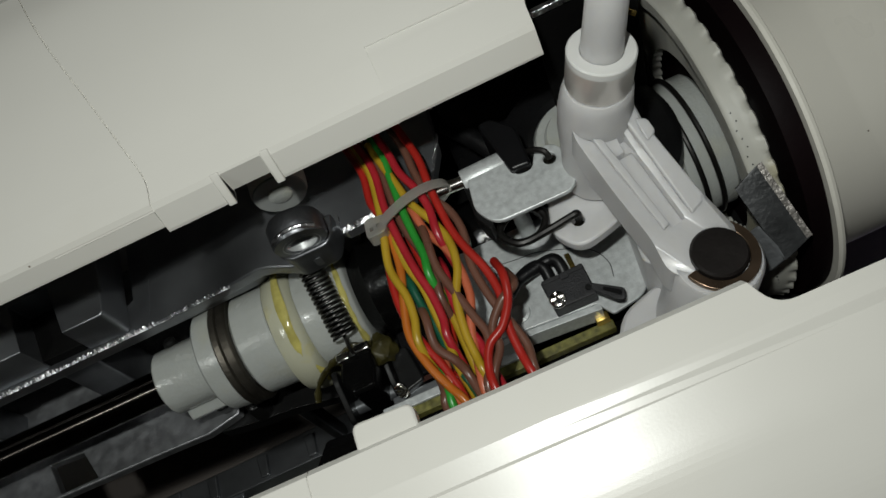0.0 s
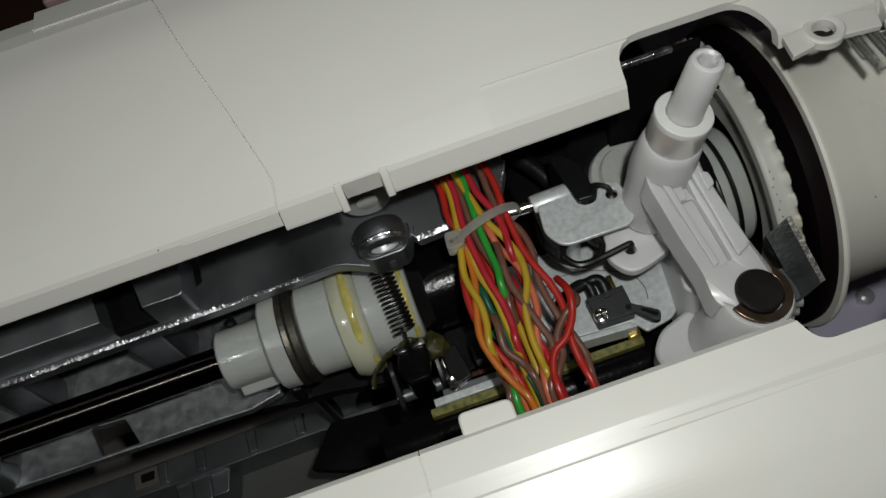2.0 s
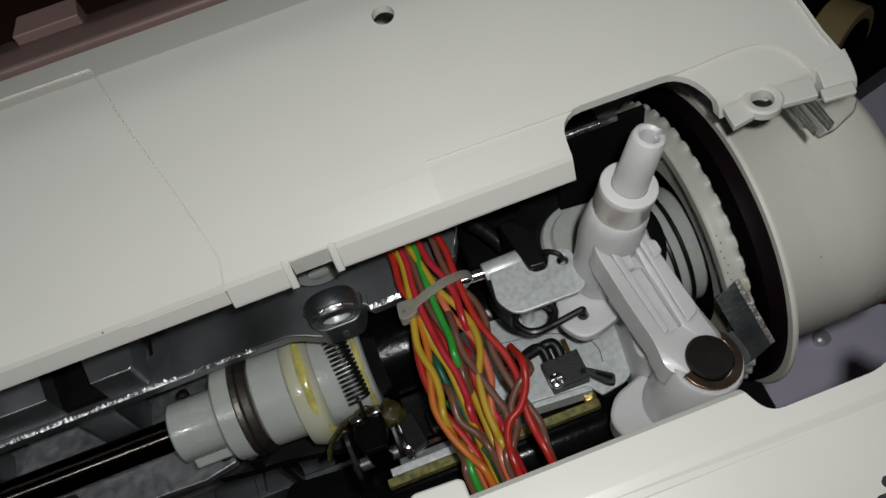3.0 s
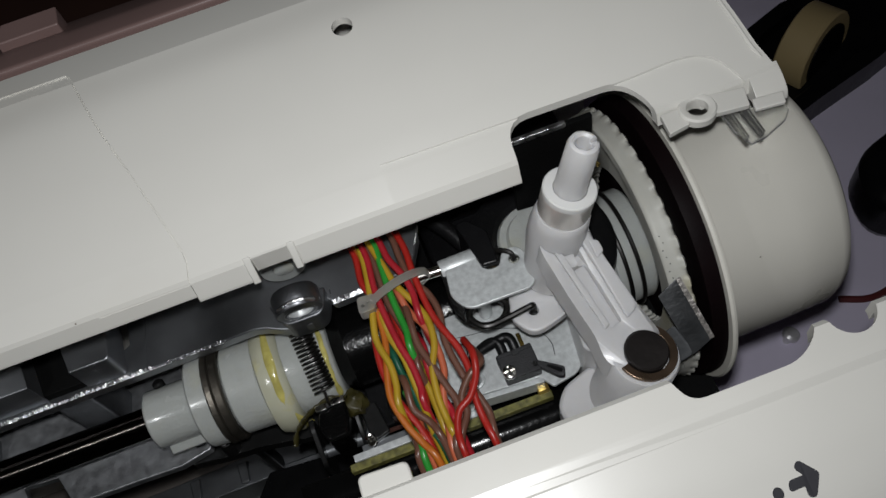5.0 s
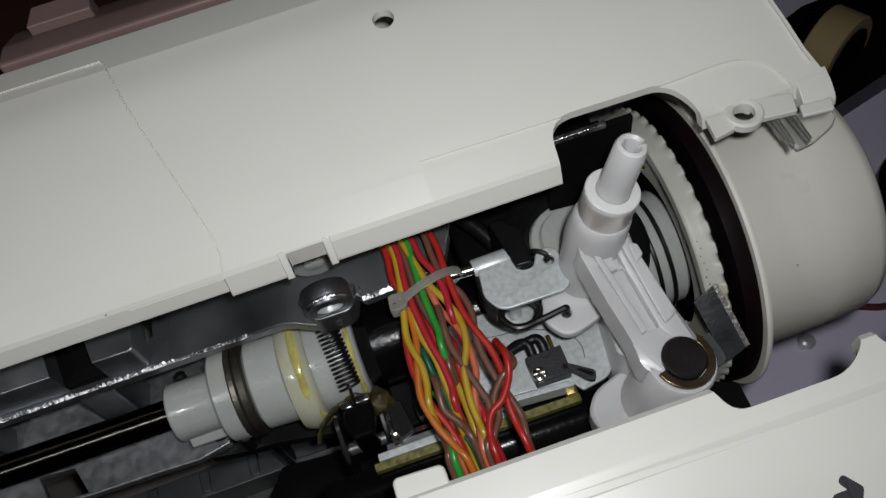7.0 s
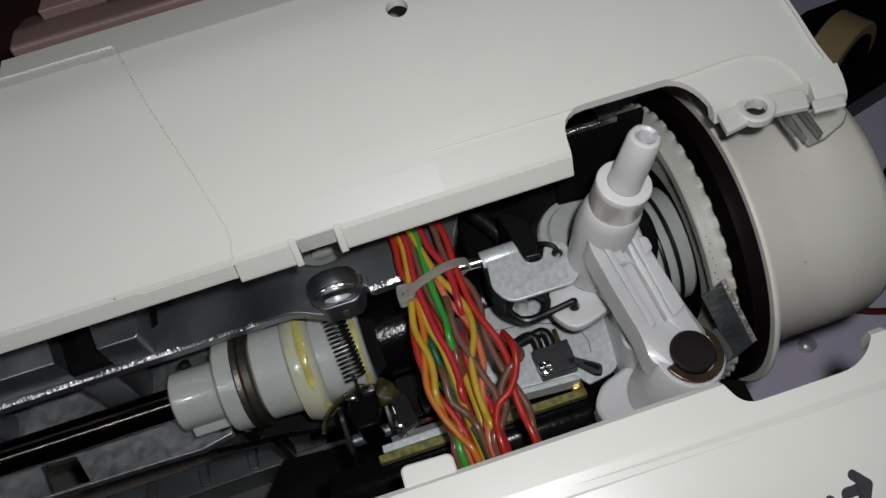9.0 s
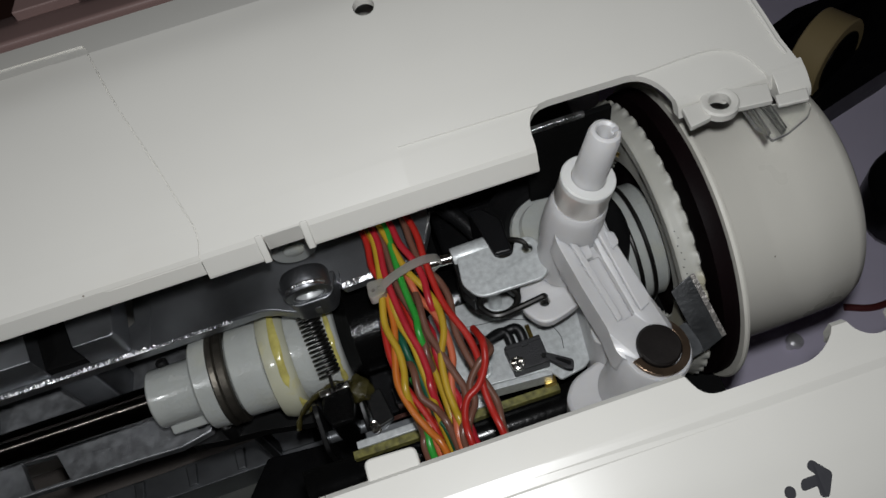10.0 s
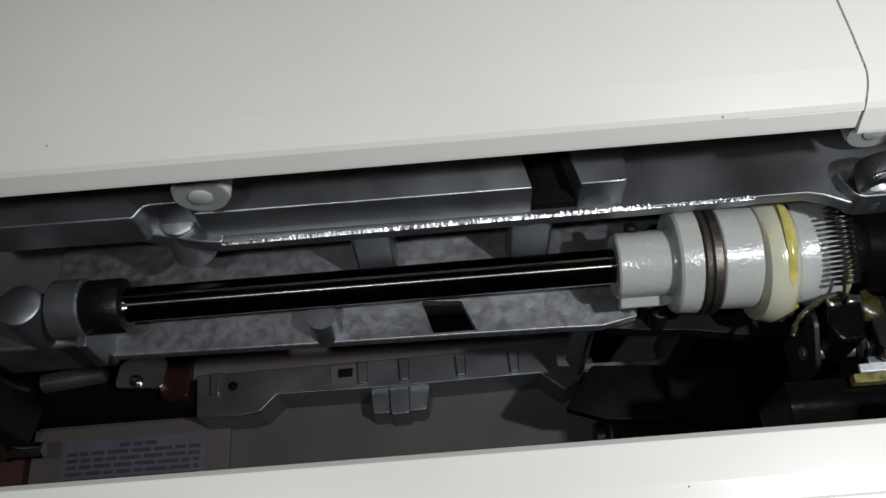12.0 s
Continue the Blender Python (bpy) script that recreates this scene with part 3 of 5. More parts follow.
shelf = part("shelf", shelf_sheet([(-36, 6.9, 236.2), (-20, 6.0, 238), (-6, 3.0, 243.5), (6, -1.0, 250.4), (10, -2.6, 251.2), (16, -5.6, 251.2), (24, -6.6, 251.2), (29.4, -4.6, 251.2), (31.2, 0.2, 251.2), (33.6, -2.6, 251.2), (42.4, -2.2, 251.2), (60.4, -0.4, 251.2), (66.0, 10.6, 251.2)], 50, 4.5), ALU, castf, bevel=0.5)
part("edge_burr", jagged((60.6, 0.2, 251.2), (67.0, 13.6, 251.2), 0.7, 4, 40), ALU_CUT, shelf, "bright machined edge", smooth=False)
part("edge_burr", jagged((33, -2.4, 251.2), (43, -2.0, 251.2), 0.7, 5, 26), ALU_CUT, shelf, "bright machined edge", smooth=False)
part("edge_burr", jagged((32.6, -1.8, 251.3), (33.0, 2.4, 251.3), 0.8, 15, 16), ALU_CUT, shelf, "bright machined edge", smooth=False)
bossx = part("threaded_boss", lathe(bmesh.new(), (23, 1.0, 261.4), (0.02, -1, -0.2), [(0, 0), (0, 7.0), (1.2, 7.7), (6.6, 7.7), (7.4, 7.2), (7.6, 0)], 44), ALU_SHADED, castf)
cut(bossx, lathe(bmesh.new(), (23.1, -2, 260.0), (0.02, -1, -0.2), [(0, 0), (0, 4.2), (4, 4.4), (12, 5.4), (12, 0)], 32))
part("boss_base", prism(bmesh.new(), rounded([(13, 2.6), (14.6, -2, 3), (17, -6.4, 3), (29, -6.4, 3), (31.0, -2, 3), (32, 2.6)], 1), 245, 255), ALU_SHADED, castf, bevel=1.6)
part("machined_lip", tube(bmesh.new(), [Vector((23.2 + 7.5 * math.cos(a), -6.2, 259.9 + 7.5 * math.sin(a))) for a in (radians(v) for v in range(40, 141, 5))], 0.75, 8), ALU_CUT, bossx, "bright machined lip")
part("thread_bore", lathe(bmesh.new(), (23.2, -5.4, 259.7), (0.02, -1, -0.2), [(-4, 4.0), (0, 4.4), (0.8, 5.0), (0.9, 5.3)], 36), STEEL, bossx, "bright threaded bore")
part("casting_gate", jagged((24.0, -2.2, 267.4), (28.4, -2.4, 265.2), 1.1, 11, 16), ALU_CUT, bossx, "torn bright casting gate", smooth=False)
# front arm of the casting under the cams
part("front_arm", prism(bmesh.new(), rounded([(-44, -10.5), (-30, -12.5), (-16, -13.5), (0, -16.5), (30, -21), (30, -6), (-24, -2), (-36, -4)], 1.5), 181, 186.6), PINBLACK, castf, "oily black front arm", bevel=0.8)
part("arm_lug", lathe(bmesh.new(), (-27, -9.6, 186), (0, 0, 1), [(0, 3.6), (6, 3.2), (9, 2.6), (9.6, 1.8), (9.6, 0)], 20), PINBLACK, castf)
part("strut", prism(bmesh.new(), rounded([(-44, 28), (-37, 27), (-35.8, 17), (-39, 15.4), (-43.6, 23)], 1), 66, 186), ALU_SHADED, castf, "cast strut with its shade painted in", bevel=0.7)
part("strut_foot", jagged((-44, 25, 70), (-37, 16, 68), 2.0, 31, 14), ALU_CUT, castf, "torn bright casting edge", smooth=False)
part("cross_bar", prism(bmesh.new(), rounded([(-38, 20.6), (2, 19.4), (2, 13.2), (-38, 15.8)], 1), 62, 70), ALU, castf, bevel=0.8)
part("hanger", prism(bmesh.new(), rounded([(-2, 26), (8, 26), (8, 12), (0, 12)], 1.5), 70, 181), ALU_SHADED, castf, "cast strut with its shade painted in", bevel=0.7)
part("belt_guard", prism(bmesh.new(), rounded([(-37, 8), (14, 4), (60, -8), (60, -26), (-34, -17), (-51, -10.6), (-49, -8)], 1.5), 94, 100), BLACK, castf, "thin black plastic guard", bevel=0.6)
# left bearing
part("bearing_block", prism(bmesh.new(), rounded([(-250, -10), (-212, -10), (-212, 10.5), (-250, 10.5)], 2), 186, 206), ALU, castf, bevel=1)
part("bearing_post", lathe(bmesh.new(), (-229.5, -3, 190), (0, 0, 1), [(0, 7.4), (30, 7.0), (34.4, 6.8), (35, 6), (35, 0)], 32), ALU, castf)
part("bearing", lathe(bmesh.new(), (-221.5, SY, SZ), (1, 0, 0), [(0, 5), (0, 9.6), (9.4, 9.6), (10, 9), (10, 5)], 48), GREYST, castf)
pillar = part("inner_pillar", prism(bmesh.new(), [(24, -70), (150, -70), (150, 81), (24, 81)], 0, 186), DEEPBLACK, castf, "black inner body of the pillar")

# ---- lower bed, seen far down through the gap ----
bed = thing("machine_bed", "cream bed coloured dim for its depth, with grey cast plate and printed label", "bed")
# Grey kept dark so that the colour carries the shade below the arm.
SHADE_GREY = mat("bed_shade_grey", (0.10, 0.104, 0.094), 0.6, var=0.2, scale=30, bump=0.2)
part("bed_top", box(bmesh.new(), (-330, -120, 0), (23, 82, 10)), SHADE_GREY, bed, "greenish grey bed surface, darkened for the shade down there", bevel=1)
part("cream_strip", prism(bmesh.new(), [(-240, 82), (-240, 42), (-110, 44), (-30, 46), (-30, 82)], 10, 33), BED_PLASTIC_DIM, bed, bevel=0.6)
part("cast_plate", prism(bmesh.new(), rounded([(-236, 43.4), (-234.5, 20, 2), (-211, 19.4), (-201, 21), (-192.5, 29.4), (-130, 28.8), (-54, 29.8), (-42, 19.4, 2), (-34, 24), (-25, 34), (-25, 47), (-62, 46.4), (-111, 44.6)], 0.8), 10, 34), ALU, bed, bevel=0.8)
for x in (-228, -150, -128, -98, -70):
    part("plate_rib", prism(bmesh.new(), rounded([(x, 43), (x + 6, 43.2), (x + 5.4, 31), (x + 0.6, 31)], 1), 34, 36.4), ALU, bed, bevel=0.7)
part("plate_screw", lathe(bmesh.new(), (-216, 36, 34), (0, 0, 1), [(0, 2.6), (0.6, 2.4), (0.8, 0)], 20), PINBLACK, bed, "dark recessed screw")
part("cast_lug", prism(bmesh.new(), rounded([(-144, 33), (-143, 16), (-114.4, 16.4), (-111, 33)], 2), 10, 29), ALU, bed, bevel=0.8)
part("cast_lug", prism(bmesh.new(), rounded([(-134, 30), (-133.4, 14.4), (-123, 14.6), (-122.6, 30)], 2), 10, 31), ALU, bed, bevel=0.8)
part("square_window", prism(bmesh.new(), rounded([(-164, 42.6), (-148, 42.8), (-148.6, 33), (-164, 32.8)], 0.6), 34, 34.8), BED_PLASTIC_DIM, bed, bevel=0.2)
part("window_hole", prism(bmesh.new(), rounded([(-160, 40.4), (-152, 40.6), (-152.4, 35.8), (-160, 35.6)], 0.4), 34.8, 35.0), PINBLACK, bed)
part("label_panel", box(bmesh.new(), (-330, -60, 10), (-222, 27, 13)), BED_PLASTIC_DIM, bed, bevel=0.6)
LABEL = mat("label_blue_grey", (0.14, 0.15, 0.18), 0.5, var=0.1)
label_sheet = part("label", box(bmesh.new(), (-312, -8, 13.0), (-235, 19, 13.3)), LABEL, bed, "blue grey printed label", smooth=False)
rnd = random.Random(4)
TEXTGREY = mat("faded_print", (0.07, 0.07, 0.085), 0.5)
for k in range(6):
    y, x, end = 15.5 - 3.6 * k, (-310 if k else -282), (-238 if k else -262)
    while x < end - 3:
        w = min(rnd.uniform(4, 12), end - x)
        part("text_bar", box(bmesh.new(), (x, y - 1.1, 13.3), (x + w, y + 0.9, 13.4)), TEXTGREY, label_sheet, smooth=False)
        x += w + 1.6

drive = thing("thread_mechanism", "dark metal and copper lower mechanism with shiny bracket", "mechanism")
COPPER = mat("copper_brown", (0.08, 0.032, 0.024), 0.35, 0.6, var=0.4, scale=60, bump=0.1)
part("copper_plate", prism(bmesh.new(), rounded([(-252, 30), (-238, 30), (-238, 58), (-262, 62)], 2), 10, 40), COPPER, drive, bevel=0.8)
part("bracket", prism(bmesh.new(), rounded([(-276, 36), (-250, 34), (-248, 50), (-258, 56), (-274, 50)], 4), 40, 44), CHROME, drive, "shiny steel bracket", bevel=0.5)
part("bracket_screw", lathe(bmesh.new(), (-264, 39, 43.9), (0, 0, 1), [(0, 3.4), (2, 3.2), (2.8, 2), (2.8, 0)], 20), CHROME, drive)
part("housing", prism(bmesh.new(), rounded([(-330, 27), (-238, 27), (-236, 36), (-252, 62), (-330, 66)], 3), 14, 30), DEEPBLACK, drive, "matt black lower housing", bevel=1.5)
part("lever", prism(bmesh.new(), rounded([(-330, 10), (-318, 10, 3), (-312, 30, 3), (-316, 44), (-330, 46)], 2), 40, 92), PINBLACK, drive, bevel=1.5)
part("link", rod(bmesh.new(), (-312, 40, 48), (-280, 44, 46), 5, 20), GREYST, drive, "dull steel link")
part("lever_pin", rod(bmesh.new(), (-318, 2, 58), (-300, 2, 58), 4, 20), CHROME, drive)

# ---- main shaft, collar and cams ----
shaft = thing("main_shaft", "oily dark steel main shaft running through the arm", "shaft")
part("rod", rod(bmesh.new(), (-215, SY, SZ), (143, SY, SZ), 5.6, 40), DARKSTEEL, shaft)
part("end_collar", lathe(bmesh.new(), (-211.4, SY, SZ), (1, 0, 0), [(0, 5), (0, 8.4), (0.6, 8.8), (11, 8.8), (12, 8.4), (12.6, 7.0), (13, 5)], 48), RUBBER, shaft, "dull black end collar")
part("key_screw", lathe(bmesh.new(), (-199, -4, 218.6), (0, -0.3, 1), [(0, 1.8), (2, 1.8), (2.4, 1.2), (2.4, 0)], 16), CHROME, shaft)
part("bearing_sleeve", lathe(bmesh.new(), (24.6, SY, SZ), (1, 0, 0), [(0, 5), (0, 12), (4, 15), (5, 16), (24, 16), (25, 15), (25, 13), (60, 13), (60, 5)], 56), GLOSSBLACK, shaft, "glossy black bearing sleeve")

cams = thing("cam_stack", "white nylon cam stack smeared with yellow grease", "cam")


part("collar", lathe(bmesh.new(), (-44, SY, SZ), (1, 0, 0), [(0, 5.5), (0, 9.8), (0.7, 10.5), (16, 10.5), (17.5, 11.2), (17.5, 5.5)], 64), NYLON, cams)
part("collar_foot", prism(bmesh.new(), rounded([(-13.0, 207.4), (-11.4, 203.8), (6, 203.6), (9, 208), (-6, 216)], 0.8), -42.4, -24.6, axis="x"), NYLON, cams, bevel=0.6)
part("set_screw", lathe(bmesh.new(), (-38.0, 6.8, 219.5), (0, 0.45, 1), [(0, 2.1), (3.6, 2.1), (4.2, 1.4), (4.2, 0)], 18), PINBLACK, cams)
part("set_screw", lathe(bmesh.new(), (-33, -9.4, 205.5), (0, -1, -0.5), [(0, 2.1), (2.6, 2.1), (3.2, 1.4), (3.2, 0)], 18), PINBLACK, cams)
part("disc", lathe(bmesh.new(), (-26.6, SY, SZ), (1, 0, 0), [(0, 5.5), (0, 15.6), (0.8, 16.4), (6.6, 16.9), (6.6, 5.5)], 72), NYLON, cams)
part("drum", lathe(bmesh.new(), (-20.0, SY, SZ), (1, 0, 0), [(0, 5.5), (0, 14.6), (6, 14.6), (6.4, 15.6), (7, 16.2), (17.6, 16.6), (18.4, 16.0), (18.4, 5.5)], 72), NYLON, cams)
part("cam_lobe", lathe(bmesh.new(), (-1.8, SY, SZ), (1, 0, 0), [(0, 5.5), (0, 17.0), (0.8, 19.0), (4, 20.2), (7.6, 20.2), (9.2, 19.2), (10, 17.6), (10, 5.5)], 72, lambda t, h: 1.5 * math.cos(t - 3.75) if h > 0.5 else 0), NYLON_STAINED, cams)
part("cam_drum", lathe(bmesh.new(), (8.0, SY, SZ), (1, 0, 0), [(0, 5.5), (0, 17.2), (0.5, 17.4), (15, 17.8), (16.2, 17.2), (16.8, 16.2), (16.8, 5.5)], 72), NYLON, cams)
part("spring_band", lathe(bmesh.new(), (-19.8, SY, SZ), (1, 0, 0), [(0, 15), (0, 17.2), (0.5, 17.7), (2.0, 17.4), (2.5, 16.6), (3.0, 17.5), (5.2, 17.6), (5.8, 17), (5.8, 15)], 72), mat("worn_band_steel", (0.10, 0.09, 0.075), 0.4, 0.8, var=0.4, scale=120, bump=0.3), cams, "dark worn steel spring band")


def grease_smear(x, r, a0, a1, w, seed, h=0.5):
    """A ragged ridge of grease on a cam's surface between two angles."""
    bm = bmesh.new()
    n, rows = 40, []
    for k in range(n + 1):
        a = radians(a0 + (a1 - a0) * k / n)
        ww = w * (0.8 + 0.4 * noise.noise((k * 0.17, seed, 0))) * min(1, 6 * min(k, n - k) / n + 0.05)
        dx = 0.7 * noise.noise((k * 0.09, seed, 5))
        row = []
        for j in range(7):
            f = j / 6 * 2 - 1
            rr = r + h * (1 - f * f) * (0.5 + abs(noise.noise((k * 0.3, j * 0.5, seed)))) - 0.12 * abs(f)
            row.append(bm.verts.new((x + dx + f * ww, SY - rr * math.sin(a), SZ + rr * math.cos(a))))
        rows.append(row)
    for p, q in zip(rows, rows[1:]):
        for j in range(6):
            bm.faces.new((p[j], p[j + 1], q[j + 1], q[j]))
    return bm


part("grease", grease_smear(4.6, 20.5, -60, 135, 1.7, 1, 0.4), GREASE, cams, "smear of yellow grease")
part("grease", grease_smear(6.4, 20.6, 70, 140, 2.2, 6, 0.9), GREASE, cams, "smear of yellow grease")
part("grease", grease_smear(22.6, 17.6, -20, 95, 1.2, 9, 0.8), GREASE, cams, "smear of yellow grease")

# ---- coil spring, follower ----
coil = thing("coil_spring", "black steel coil spring stretched over the cams", "spring")
part("coil", tube(bmesh.new(), helix((17.6, 2.4, 242.5), (19.2, -20.0, 229.6), 3.5, 17.5, 16), 0.46, 8), SPRINGM, coil)
part("hook", tube(bmesh.new(), spline([(18.4, -18.6, 229.6), (18.8, -20.4, 228.4), (18.6, -22.6, 226.6), (18.6, -23.4, 224)], 6), 0.55, 8), SPRINGM, coil)
follower = thing("cam_follower", "dark steel cam follower lever coated in greenish grease", "lever")
part("lever", prism(bmesh.new(), rounded([(14, -24.6), (23.6, -23.4), (24, -29), (22, -36), (15, -36), (12.6, -30)], 1.5), 204, 224.6), GLOSSBLACK, follower, bevel=1.4)
part("fork_cheek", prism(bmesh.new(), rounded([(-41, 198), (-42, 208, 3), (-34, 216, 3), (-26, 219, 2), (-25, 212), (-32, 198)], 1), 24.4, 26.2, axis="x"), PINBLACK, follower, "blackened steel cheek", bevel=0.4)
part("fork_pin", rod(bmesh.new(), (8.5, -33.5, 210), (31, -33.5, 210), 2.2, 20), GREYST, follower, bevel=0.2)
part("spacer", lathe(bmesh.new(), (27, -33.5, 210), (1, 0, 0), [(0, 2.2), (0, 4.6), (5, 4.6), (5.6, 4), (5.6, 2.2)], 28), GREYST, follower)
part("bright_lip", box(bmesh.new(), (13.6, -25.4, 224.6), (17.6, -23.0, 226.2)), CHROME, follower, "bright worn steel lip", bevel=0.3)
part("bright_lip", box(bmesh.new(), (19.4, -24.8, 224.6), (24.0, -22.4, 226.2)), CHROME, follower, "bright worn steel lip", bevel=0.3)
part("side_plate", prism(bmesh.new(), rounded([(-40, 196), (-40, 215), (-29, 222), (-25, 222), (-25, 196)], 1.5), 9.6, 11.4, axis="x"), PINBLACK, follower, bevel=0.3)
part("cheek", prism(bmesh.new(), rounded([(27.5, -26), (33, -26), (35, -38), (28, -40)], 1), 204, 220), PINBLACK, follower, bevel=0.6)


SMEAR = spline([(3.4, -31.4, 220.0), (5.2, -27.8, 221.8), (9.0, -24.6, 222.6), (14.0, -22.0, 223.2), (19.0, -21.0, 223.2), (24.4, -22.2, 222.6)], 8)
part("grease_clot", tube(bmesh.new(), SMEAR, lambda f: 1.5 + 1.1 * noise.noise((f * 7, 4, 0)) + 0.5 * noise.noise((f * 21, 9, 0)), 14, 0.55), GREASE_DARK, follower, "olive grease ridge")
part("grease_clot", blob(bmesh.new(), (26.8, -25.0, 221.5), 4.1, 2, (0.95, 1.15, 0.8)), GREASE_DARK, follower, "olive grease clot")
BLOCKGREY = mat("grey_moulded_plastic", (0.10, 0.10, 0.115), 0.4, var=0.2, scale=80, bump=0.1)
part("guide_block", prism(bmesh.new(), rounded([(15.4, -26.6), (24.9, -26.6), (24.2, -31.8), (14.6, -31)], 0.8), 196, 206.5), BLOCKGREY, follower, "grey moulded block", bevel=0.7)
part("guide_roller", lathe(bmesh.new(), (35, -26, 196), (0.1, 0.1, 1), [(0, 0), (0, 4.4), (9.4, 4.2), (10.2, 3.4), (10.2, 0)], 32), BLOCKGREY, follower, "grey moulded roller")
part("bright_rod", rod(bmesh.new(), (26.6, -24, 208), (27.6, -33, 205), 0.8, 14), CHROME, follower, "thin bright steel rod")

# ---- circuit board ----
board = thing("circuit_board", "olive edged circuit board clamped under a bright steel strip", "circuit board")
part("board", box(bmesh.new(), (18.5, -46.4, 214.4), (90, -43.6, 217.8)), PCB, board, bevel=0.25)
part("steel_strip", box(bmesh.new(), (20.5, -43.6, 217.2), (66, -41.0, 218.6)), STEEL, board, "bright steel strip", bevel=0.3)
RAIL = mat("shiny_black_rail", (0.003, 0.003, 0.003), 0.14, var=0.3, scale=80, bump=0.12, fine=700, spec=0.14)
part("rail", prism(bmesh.new(), rounded([(-58, 196), (-58, 210, 3), (-50, 213.4, 2), (-43, 213.4), (-43, 186), (-58, 186)], 0.5), 0, 118, axis="x"), RAIL, board, "glossy black plastic rail", bevel=0.5)
part("strip_step", box(bmesh.new(), (24, -41.0, 216.4), (66, -38.6, 217.6)), GREYST, board, "dull steel step", bevel=0.3)
part("copper_pad", box(bmesh.new(), (32, -38.2, 218.0), (45, -36.8, 218.6)), COPPER, board, smooth=False)
part("contact", box(bmesh.new(), (85.5, -44.4, 217.8), (89.5, -41.8, 221)), GOLD, board, "brass contact", bevel=0.3)
part("coil_pin", tube(bmesh.new(), helix((28.2, -39.4, 219), (28.2, -39.4, 224), 1.3, 4, 12), 0.5, 6), CHROME, board)
part("component", box(bmesh.new(), (37, -36, 214), (46, -30, 226)), BLACK, board, bevel=0.6)
part("component", box(bmesh.new(), (30, -34, 206), (58, -18, 214)), BLACK, board, bevel=0.6)

# ---- base plate and switch ----
plate = thing("base_plate", "zinc plated steel base plate below the bobbin winder", "plate")
part("sheet", prism(bmesh.new(), rounded([(56, -8), (96, -8), (104.5, -20), (107, -22), (103, -41, 2), (99.5, -44.5, 2), (90.5, -46, 1), (87.5, -41.4, 1), (60, -39.4), (56, -38)], 1), 224.6, 226), STEEL, plate, bevel=0.3)
part("front_flange", prism(bmesh.new(), rounded([(58, -39.6), (88, -41.6), (88.4, -43.4), (58, -41.4)], 0.3), 219, 226), STEEL, plate, bevel=0.5)
part("support_leg", box(bmesh.new(), (62, -30, 186), (98, -14, 224.6)), BLACK, plate, bevel=0.6)
part("score_line", tube(bmesh.new(), spline([(62, -17.2, 226), (72, -18.6, 226), (80, -19.6, 226), (92, -25, 226), (95.5, -31, 226), (95, -36, 226)], 5), 0.12, 6), INK, plate)
part("slot_ring", tube(bmesh.new(), [Vector((66.8 + 1.6 * math.cos(a), -23 + 2.6 * math.sin(a), 226.1)) for a in (2 * math.pi * k / 24 for k in range(25))], 0.25, 6), PINBLACK, plate)
part("rivet", lathe(bmesh.new(), (66.6, -22.0, 226), (0, 0, 1), [(0, 1.4), (0.5, 1.2), (0.6, 0)], 18), STEEL, plate)
part("rivet", lathe(bmesh.new(), (67.4, -34.6, 226), (0, 0, 1), [(0, 3.2), (0.5, 3.0), (0.7, 2.2), (0.3, 1.6), (0.3, 0)], 24), STEEL, plate)

switch = thing("micro_switch", "black plastic micro switch screwed to the base plate", "switch")
SWM = mat("switch_plastic", (0.018, 0.018, 0.02), 0.55, var=0.4, scale=200, bump=0.4, fine=2500)
case = part("case", prism(bmesh.new(), rounded([(76.0, -31.4), (88.4, -30.8), (88.6, -40.8), (76.6, -40.6)], 0.5), 226, 231.4), SWM, switch, bevel=0.35)
part("case_ridge", box(bmesh.new(), (76.4, -32.6, 231.4), (88.2, -31.4, 231.9)), SWM, case, bevel=0.15)
part("latch", box(bmesh.new(), (81.4, -33.4, 231.4), (83.8, -31.8, 232.2)), SWM, case, bevel=0.15)
lever_arm = part("lever", prism(bmesh.new(), rounded([(87.4, -39.2), (88.2, -37.4), (95.8, -42.8, 1.2), (94.6, -46.0, 1.2), (92.6, -45.2)], 0.7), 229.4, 231.6), SWM, switch, bevel=0.3)
part("lever_groove", prism(bmesh.new(), rounded([(90.2, -41.0), (90.8, -40.2), (94.8, -43.4), (94.0, -44.6)], 0.4), 231.6, 231.9), BLACK, lever_arm)
part("pivot", lathe(bmesh.new(), (87.2, -38.4, 231.2), (0, 0, 1), [(0, 1.0), (0.6, 0.8), (0.6, 0)], 16), PINBLACK, case)
part("terminal", box(bmesh.new(), (85.2, -31, 229), (86.6, -25.6, 230)), GOLD, case, "brass terminal", bevel=0.2)
for dx in (0.0, 4.2):
    part("terminal_sleeve", tube(bmesh.new(), spline([(78.8 + dx, -32, 229.6), (78.8 + dx, -29.0, 231.0), (78.0 + dx, -26.6, 231.6), (75.0 + dx, -26.2, 231.4), (70.6, -28.4, 232.0), (67.0, -32.0, 233)], 6), 1.7, 12), RUBBER, switch, "black heat-shrink sleeve")
screw = part("screw", lathe(bmesh.new(), (78.4, -38.4, 231.4), (0, 0, 1), [(0, 2.4), (0.7, 2.5), (1.3, 2.2), (1.6, 1.5), (1.7, 0)], 28), CHROME, case, "bright crosshead screw")
cut(screw, box(bmesh.new(), (76.6, -38.75, 232.2), (80.2, -38.05, 234)))
cut(screw, box(bmesh.new(), (78.05, -40.2, 232.2), (78.75, -36.6, 234)))

